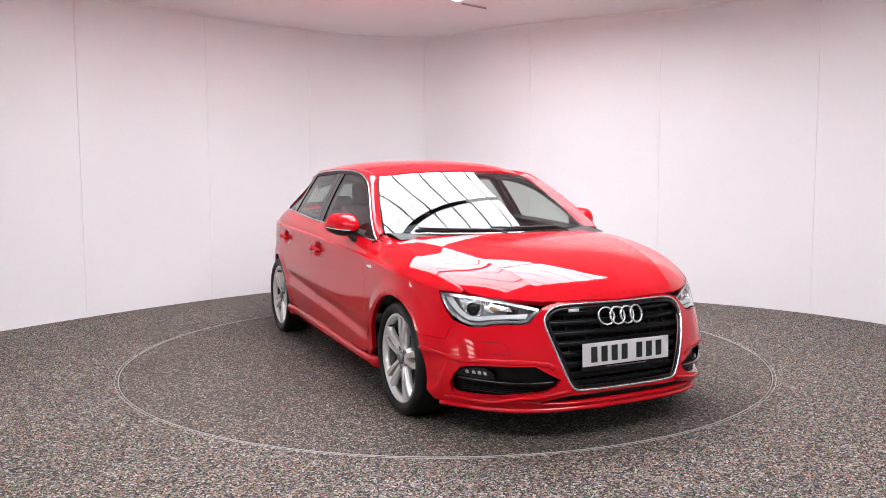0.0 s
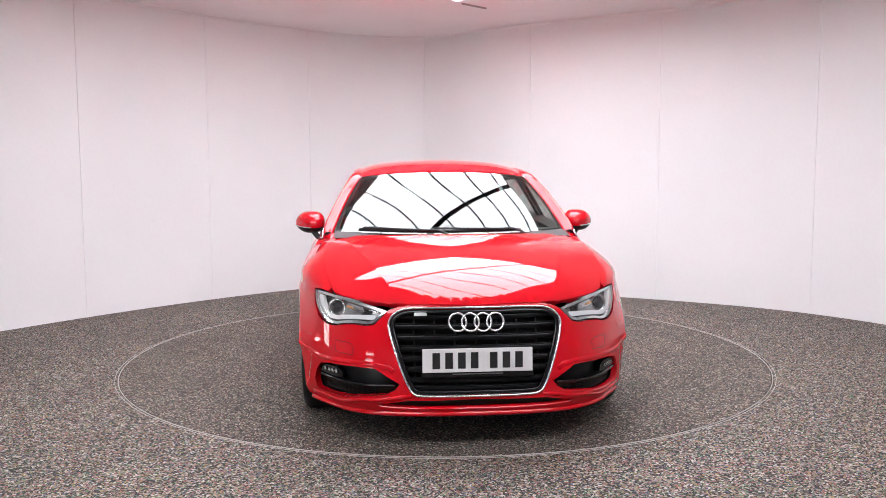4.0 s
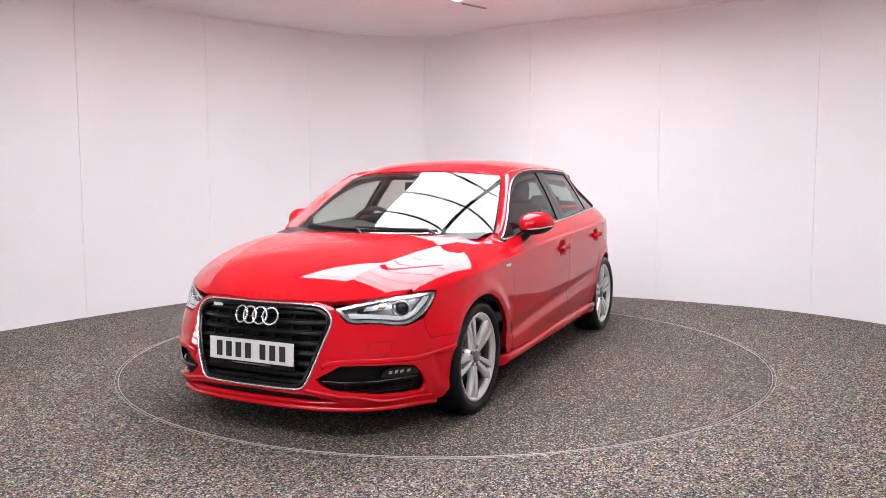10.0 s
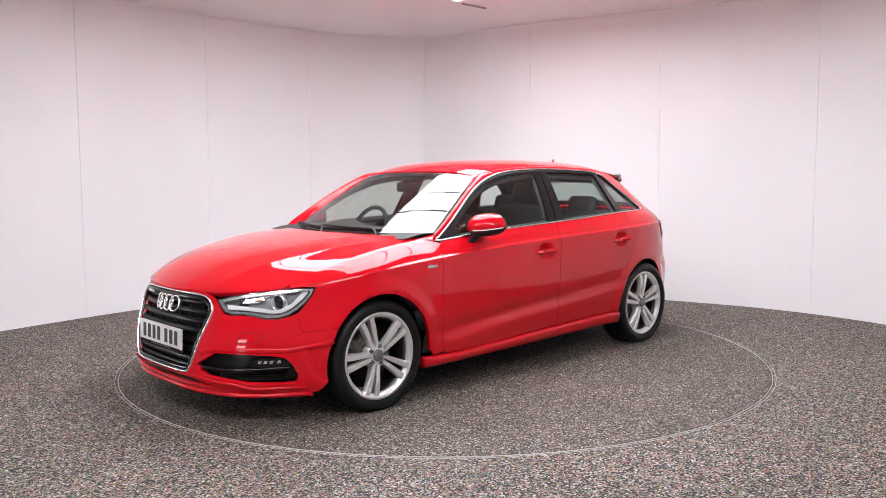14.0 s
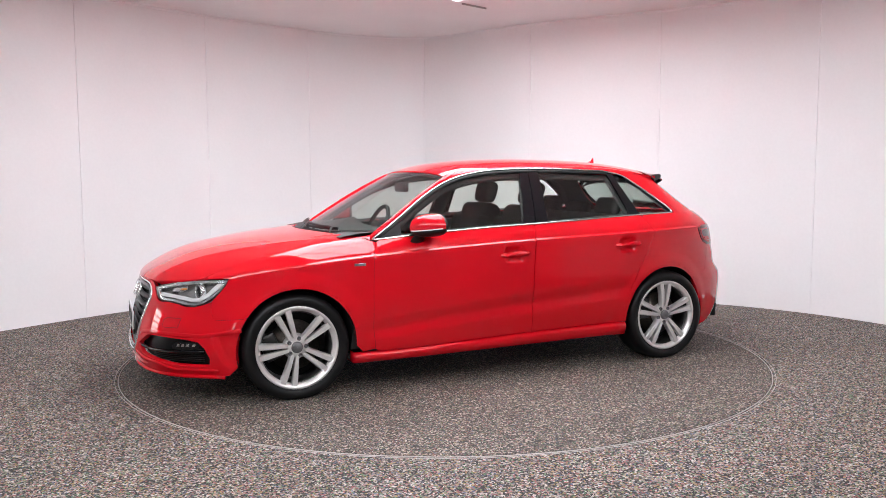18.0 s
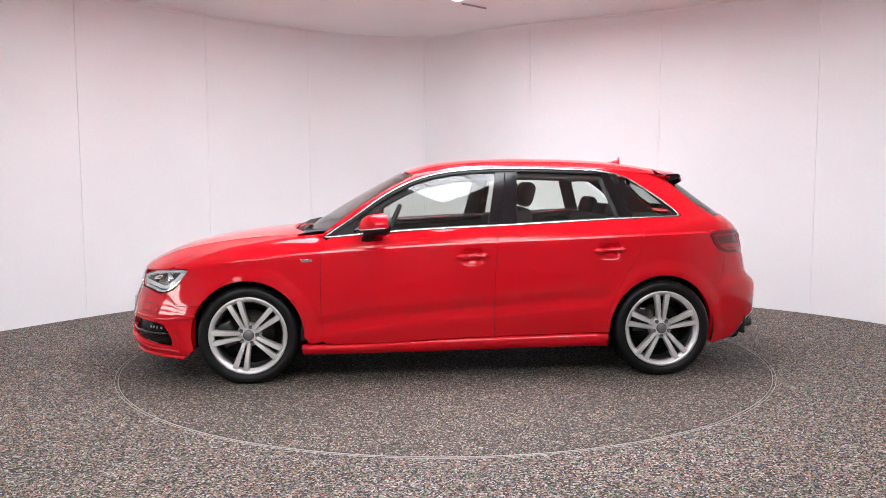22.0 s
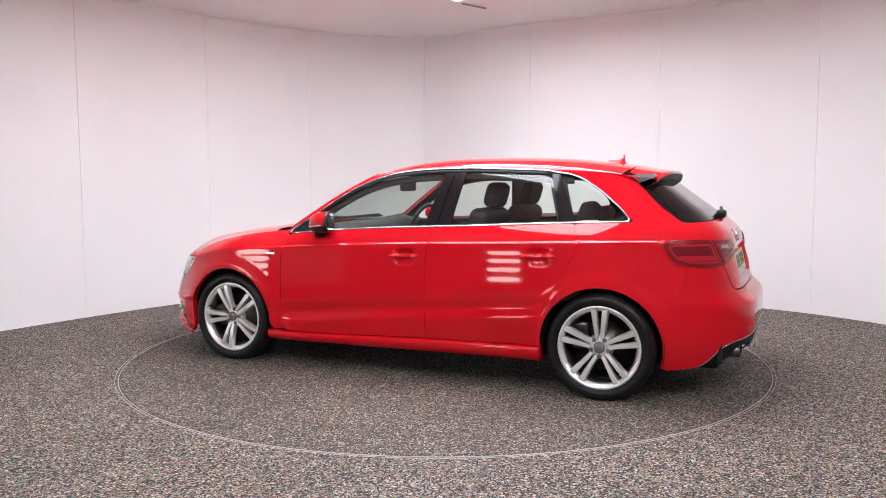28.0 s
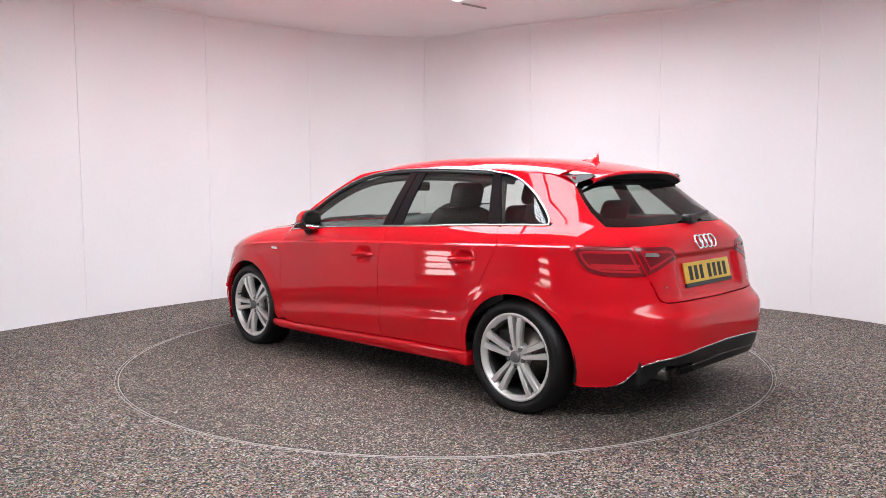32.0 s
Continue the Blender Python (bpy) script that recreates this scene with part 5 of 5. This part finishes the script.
def make_wheel(car, xc, flip, turn):
    """A five-twin-spoke alloy wheel; its outer face looks along +y."""
    sg = -1 if flip else 1
    m = Matrix.Translation((xc, sg * .764, .3045)) @ (Matrix.Rotation(math.pi, 4, "Z") if flip else Matrix()) @ Matrix.Rotation(radians(turn if not flip else -turn), 4, "Y")
    def put(ob):
        ob.data.transform(m)
        for q in ob.data.vertices:                 # the tyre flattens where it stands
            q.co.z = max(q.co.z, .002)
        return ob
    v, f = lathe([(.240, .097), (.246, .093), (.246, .080), (.234, .071), (.218, .060), (.211, .066), (.216, .079), (.223, .083), (.229, .096)], 64, True)
    rim = put(mesh_part("wheel", v, f, ALLOY, car, label="silver alloy wheel with five twin spokes"))
    v, f = lathe([(.226, .066), (.215, .055), (.212, -.06), (.225, -.10), (.236, -.105), (.236, -.112), (.205, -.10), (.203, .050), (.210, .066)], 48, True)
    put(mesh_part("barrel", v, f, ALLOY_DARK, rim, label="dark inner barrel of the wheel"))
    v, f = lathe([(.230, .085), (.246, .096), (.264, .1075), (.285, .108), (.300, .100), (.311, .082), (.3155, .055), (.3165, .02), (.3165, -.04), (.3155, -.075), (.308, -.10), (.28, -.113), (.25, -.108), (.228, -.10)], 72)
    put(mesh_part("tyre", v, f, RUBBER, rim, label="black low-profile tyre"))
    v, f = lathe([(.2475, .1015), (.249, .1035), (.2505, .1015)], 64)
    put(mesh_part("tyre_bead", v, f, RUBBER, rim))
    v, f = lathe([(.150, -.02), (.150, -.005), (.075, -.005), (.07, .02), (.04, .02), (.0005, .02)], 40)
    put(mesh_part("brake_disc", v, f, STEEL, rim))
    v, f = lathe([(.204, -.06), (.0005, -.07)], 30)
    put(mesh_part("wheel_back", v, f, DEEP, rim))
    b = soft_box((.10, .06, .16), (.13, -.01, .05), .015)
    put(part("caliper", b, ALLOY_DARK, rim))
    # twin spokes
    for i in range(5):
        base = radians(90 + 72 * i)
        for sd in (-1, 1):
            rows = []
            for u in np.linspace(0, 1, 7):
                r = .050 + (.222 - .050) * u
                off = sd * (.0145 + .0195 * u ** 1.2)
                half = .0112 + .0058 * u
                face = .078 + .012 * math.sin(u * 2.2) + .003 * u
                depth = .034
                # a polished face with a lower shoulder along the pair's outer flank
                inner_w, outer_w = (half * 1.02, half * 1.32) if sd > 0 else (half * 1.32, half * 1.02)
                pts = [(off - inner_w, face - depth), (off - inner_w * .99, face - .018), (off - half, face - .004), (off - half * .86, face), (off + half * .86, face), (off + half, face - .004), (off + outer_w * .99, face - .018), (off + outer_w, face - depth)]
                row = []
                for a_, y in pts:
                    x, z = r * math.cos(base) - a_ * math.sin(base), r * math.sin(base) + a_ * math.cos(base)
                    row.append((x, y, z))
                rows.append(row)
            ob = grid_part("spoke", rows, ALLOY, rim, smooth=False)
            put(ob)
    v, f = lathe([(.078, .030), (.070, .062), (.058, .074), (.036, .076), (.0005, .076)][::-1], 30)
    put(mesh_part("hub", v, f, ALLOY, rim))
    v, f = lathe([(.034, .078), (.032, .086), (.026, .090), (.0005, .091)][::-1], 24)
    put(mesh_part("hub_cap", v, f, CAP, rim, label="dark grey hub cap"))
    for i in range(5):
        a = radians(90 + 72 * i + 36)
        v, f = lathe([(.013, .070), (.012, .081), (.009, .082), (.008, .076), (.0005, .076)][::-1], 12)
        v = [(q[0] + .052 * math.cos(a), q[1], q[2] + .052 * math.sin(a)) for q in v]
        put(mesh_part("wheel_bolt", v, f, CAP, rim))
    v, f = lathe([(.006, .0), (.006, .03), (.0005, .032)], 8)
    v = [(q[0] + .205 * math.cos(.7), q[1] + .066, q[2] + .205 * math.sin(.7)) for q in v]
    put(mesh_part("valve", v, f, BLACK, rim))


def make_seat(car, x, y, width=.50, back=True):
    s = part("seat", soft_box((.52, width, .16), (x, y, .46), .05, 3), SEAT, car, label="dark grey cloth seat", smooth=True)
    lean = Matrix.Rotation(radians(-16), 4, "Y")
    part("backrest", soft_box((.14, width * .96, .60), (x - .31, y, .79), .055, 3, turn=lean), SEAT, s, smooth=True)
    for sg in (-1, 1):
        part("bolster", soft_box((.17, .08, .46), (x - .27, y + sg * width * .44, .76), .035, 3, turn=lean), SEAT, s, smooth=True)
    head = part("headrest", soft_box((.10, .25, .17), (x - .425, y, 1.165), .045, 3, turn=lean), SEAT, s, smooth=True)
    for sg in (-1, 1):
        part("headrest_post", soft_box((.012, .012, .12), (x - .40, y + sg * .06, 1.06), .004, 1, turn=lean), CHROME, head)


def make_interior(car):
    make_seat(car, -.08, .36)
    make_seat(car, -.08, -.36)
    # rear bench
    b = part("rear_bench", soft_box((.50, 1.26, .16), (-.72, 0, .50), .05, 3), SEAT, car, label="dark grey rear bench seat", smooth=True)
    lean = Matrix.Rotation(radians(-20), 4, "Y")
    part("backrest", soft_box((.14, 1.26, .52), (-1.03, 0, .76), .05, 3, turn=lean), SEAT, b, smooth=True)
    for y in (-.40, 0, .40):
        part("headrest", soft_box((.09, .25, .14), (-1.135, y, 1.06 if y else 1.02), .04, 3, turn=lean), SEAT, b, smooth=True)
    # dashboard
    rows = []
    for y in np.linspace(-.72, .72, 25):
        hump = .045 * math.exp(-((y + .36) / .16) ** 2)
        rows.append([(1.02, y, .925), (.90, y, .945), (.74, y, .955 + hump * .3), (.60, y, .950 + hump), (.55, y, .915 + hump * .8), (.53, y, .80), (.60, y, .62)])
    grid_part("dashboard", rows, DASH, car, label="black dashboard with an instrument hood")
    part("centre_console", soft_box((.90, .22, .22), (.25, 0, .46), .04), DASH, car)
    # steering wheel on the car's right
    m = Matrix.Translation((.42, -.36, .90)) @ Matrix.Rotation(radians(-24), 4, "Y") @ Matrix.Rotation(radians(90), 4, "Z")
    v, f = [], []
    n, k = 40, 10
    for i in range(n):
        a = 2 * math.pi * i / n
        for j in range(k):
            b_ = 2 * math.pi * j / k
            r = .180 + .016 * math.cos(b_)
            v.append(tuple(m @ Vector((r * math.cos(a), .016 * math.sin(b_), r * math.sin(a)))))
    f = [(i * k + j, i * k + (j + 1) % k, ((i + 1) % n) * k + (j + 1) % k, ((i + 1) % n) * k + j) for i in range(n) for j in range(k)]
    wheel = mesh_part("steering_wheel", v, f, DASH, car, label="black leather steering wheel")
    b = soft_box((.17, .05, .12), (0, -.01, 0), .03)
    for sx_, sz_, w, h in ((.11, 0, .14, .035), (-.11, 0, .14, .035), (0, -.11, .05, .14)):
        soft_box((w, .02, h), (sx_, 0, sz_), .006, 1, bm=b)
    bmesh.ops.transform(b, matrix=m, verts=b.verts)
    part("wheel_boss", b, DASH, wheel)
    # interior mirror, door cards, floor
    part("interior_mirror", soft_box((.035, .22, .07), (.345, -.01, 1.215), .016, 3), BLACK, car, smooth=True)
    part("mirror_stem", soft_box((.07, .04, .03), (.365, -.01, 1.262), .01), BLACK, car)
    part("cabin_floor", soft_box((2.3, 1.3, .04), (-.1, 0, .33), .01), DEEP, car)
    part("parcel_shelf", soft_box((.50, 1.10, .02), (-1.42, 0, .985), .006), SEAT, car)
    for k in (False, True):
        card = [(sx(.74), .50)] + [(sx(.74), .90)] + along(WAIST_Z, .70, -1.20, 12, -.004) + [(sx(-1.20), .60), (sx(-.9), .45)]
        skin("door_card", whole, card, DASH, car, 1, step=.06, lip=0, offset=-.085, flip=k)
        top = along(WAIST_Z, .74, -1.36, 30, -.002)
        p, n = on_surface(whole, top, 1, .08, False, -.050)
        strip("window_ledge", p, n, DASH, car, width=.03, height=.03, flip=k)
        head = [(sx(x), float(LINE(x)) - .030) for x in np.linspace(.70, -1.10, 40)]
        p, n = on_surface(whole, head, 1, .08, False, -.045)
        strip("roof_side_lining", p, n, DASH, car, width=.05, height=.02, flip=k)
        rows = []
        for x in np.linspace(.74, -1.28, 24):
            z = float(WAIST_Z(x)) + .007
            y = float(flank(x, z))
            rows.append([(x, y - .006, z + .003), (x, y - .06, z + .004), (x, y - .11, z - .006)])
        grid_part("door_top", rows, DASH, car, flip=k)
        # inner pillar covers
        for pts, w in (([(-.25, 1.0), (-.32, 1.32)], .11), ([(-1.09, 1.03), (-.995, 1.30)], .10), ([(-1.50, 1.04), (-1.37, 1.165), (-1.19, 1.285)], .05), ([(.80, .93), (.50, 1.13), (.20, 1.27)], .05)):
            q = [(sx(x) if x > -1.29 else s_at(x, z), z) for x, z in pts]
            p, n = on_surface(whole, q, 1, .03, False, -.040)
            strip("pillar_cover", p, n, DASH, car, width=w, height=.014, flip=k)


def make_car():
    car = new("car", None)
    tagged(car, "glossy red five-door hatchback with silver alloy wheels, parked on the turntable", "car")
    make_body(car)
    make_front(car)
    make_rear(car)
    for k in (False, True):
        make_mirror(car, k)
        # small badge on the wing
        x = .945
        b = soft_box((.070, .003, .016), (x, float(flank(x, .773)) + .001, .773), .001)
        part("wing_badge", b, CHROME, car, flip=k)
    make_wheel(car, AXLE, False, 22)
    make_wheel(car, -AXLE, False, 0)
    make_wheel(car, AXLE, True, 10)
    make_wheel(car, -AXLE, True, 30)
    make_interior(car)
    return car


def make_turntable():
    n = 160
    pts = [(DISC_R * .9965 * math.cos(2 * math.pi * i / n), DISC_R * .9965 * math.sin(2 * math.pi * i / n)) for i in range(n)]
    v, f = prism(pts, -.10, .001)
    disc = mesh_part("turntable", v, f, DISC_CARPET, None, smooth=False)
    tagged(disc, "round carpeted turntable with a thin pale metal edge", "turntable")
    path = [(DISC_R * math.cos(2 * math.pi * i / n), DISC_R * math.sin(2 * math.pi * i / n), -.002) for i in range(n)]
    strip("edge_trim", path, [(0, 0, 1)] * n, RING, disc, width=.0055, height=.004, closed=True)
    path = [((DISC_R + .020) * math.cos(2 * math.pi * i / n), (DISC_R + .020) * math.sin(2 * math.pi * i / n), 0) for i in range(n)]
    rim = strip("floor_edge_trim", path, [(0, 0, 1)] * n, RING, None, width=.003, height=.002, closed=True)
    tagged(rim, "thin pale metal ring in the carpet round the turntable", "trim", kind="structure")
    return disc


CAR = make_car()
TURNTABLE = make_turntable()


# ---- movement ----
def motions():
    turns = [(0, 295.38), (1, 290.3), (2, 285.19), (3, 280.06), (4, 274.93), (5, 269.79), (6, 264.64), (7, 259.52), (8, 254.41), (9, 249.3), (10, 244.2), (11, 239.13), (12, 234.08),
             (13, 228.94), (14, 223.81), (15, 218.66), (16, 213.55), (17, 208.5), (18, 203.55), (19, 198.68), (20, 193.8), (21, 188.97), (22, 184.15), (23, 179.34), (24, 174.56),
             (25, 169.78), (26, 165.01), (27, 160.21), (28, 155.34), (29, 150.29), (30, 145.23), (31, 140.21), (32, 135.21)]
    place = Matrix.Translation((-.029, -.032, .001))
    walk(CAR, [(t, pose(0, 0, 0, 0, 0, a) @ place) for t, a in turns])
    walk(TURNTABLE, [(t, pose(0, 0, 0, 0, 0, a)) for t, a in turns])


motions()
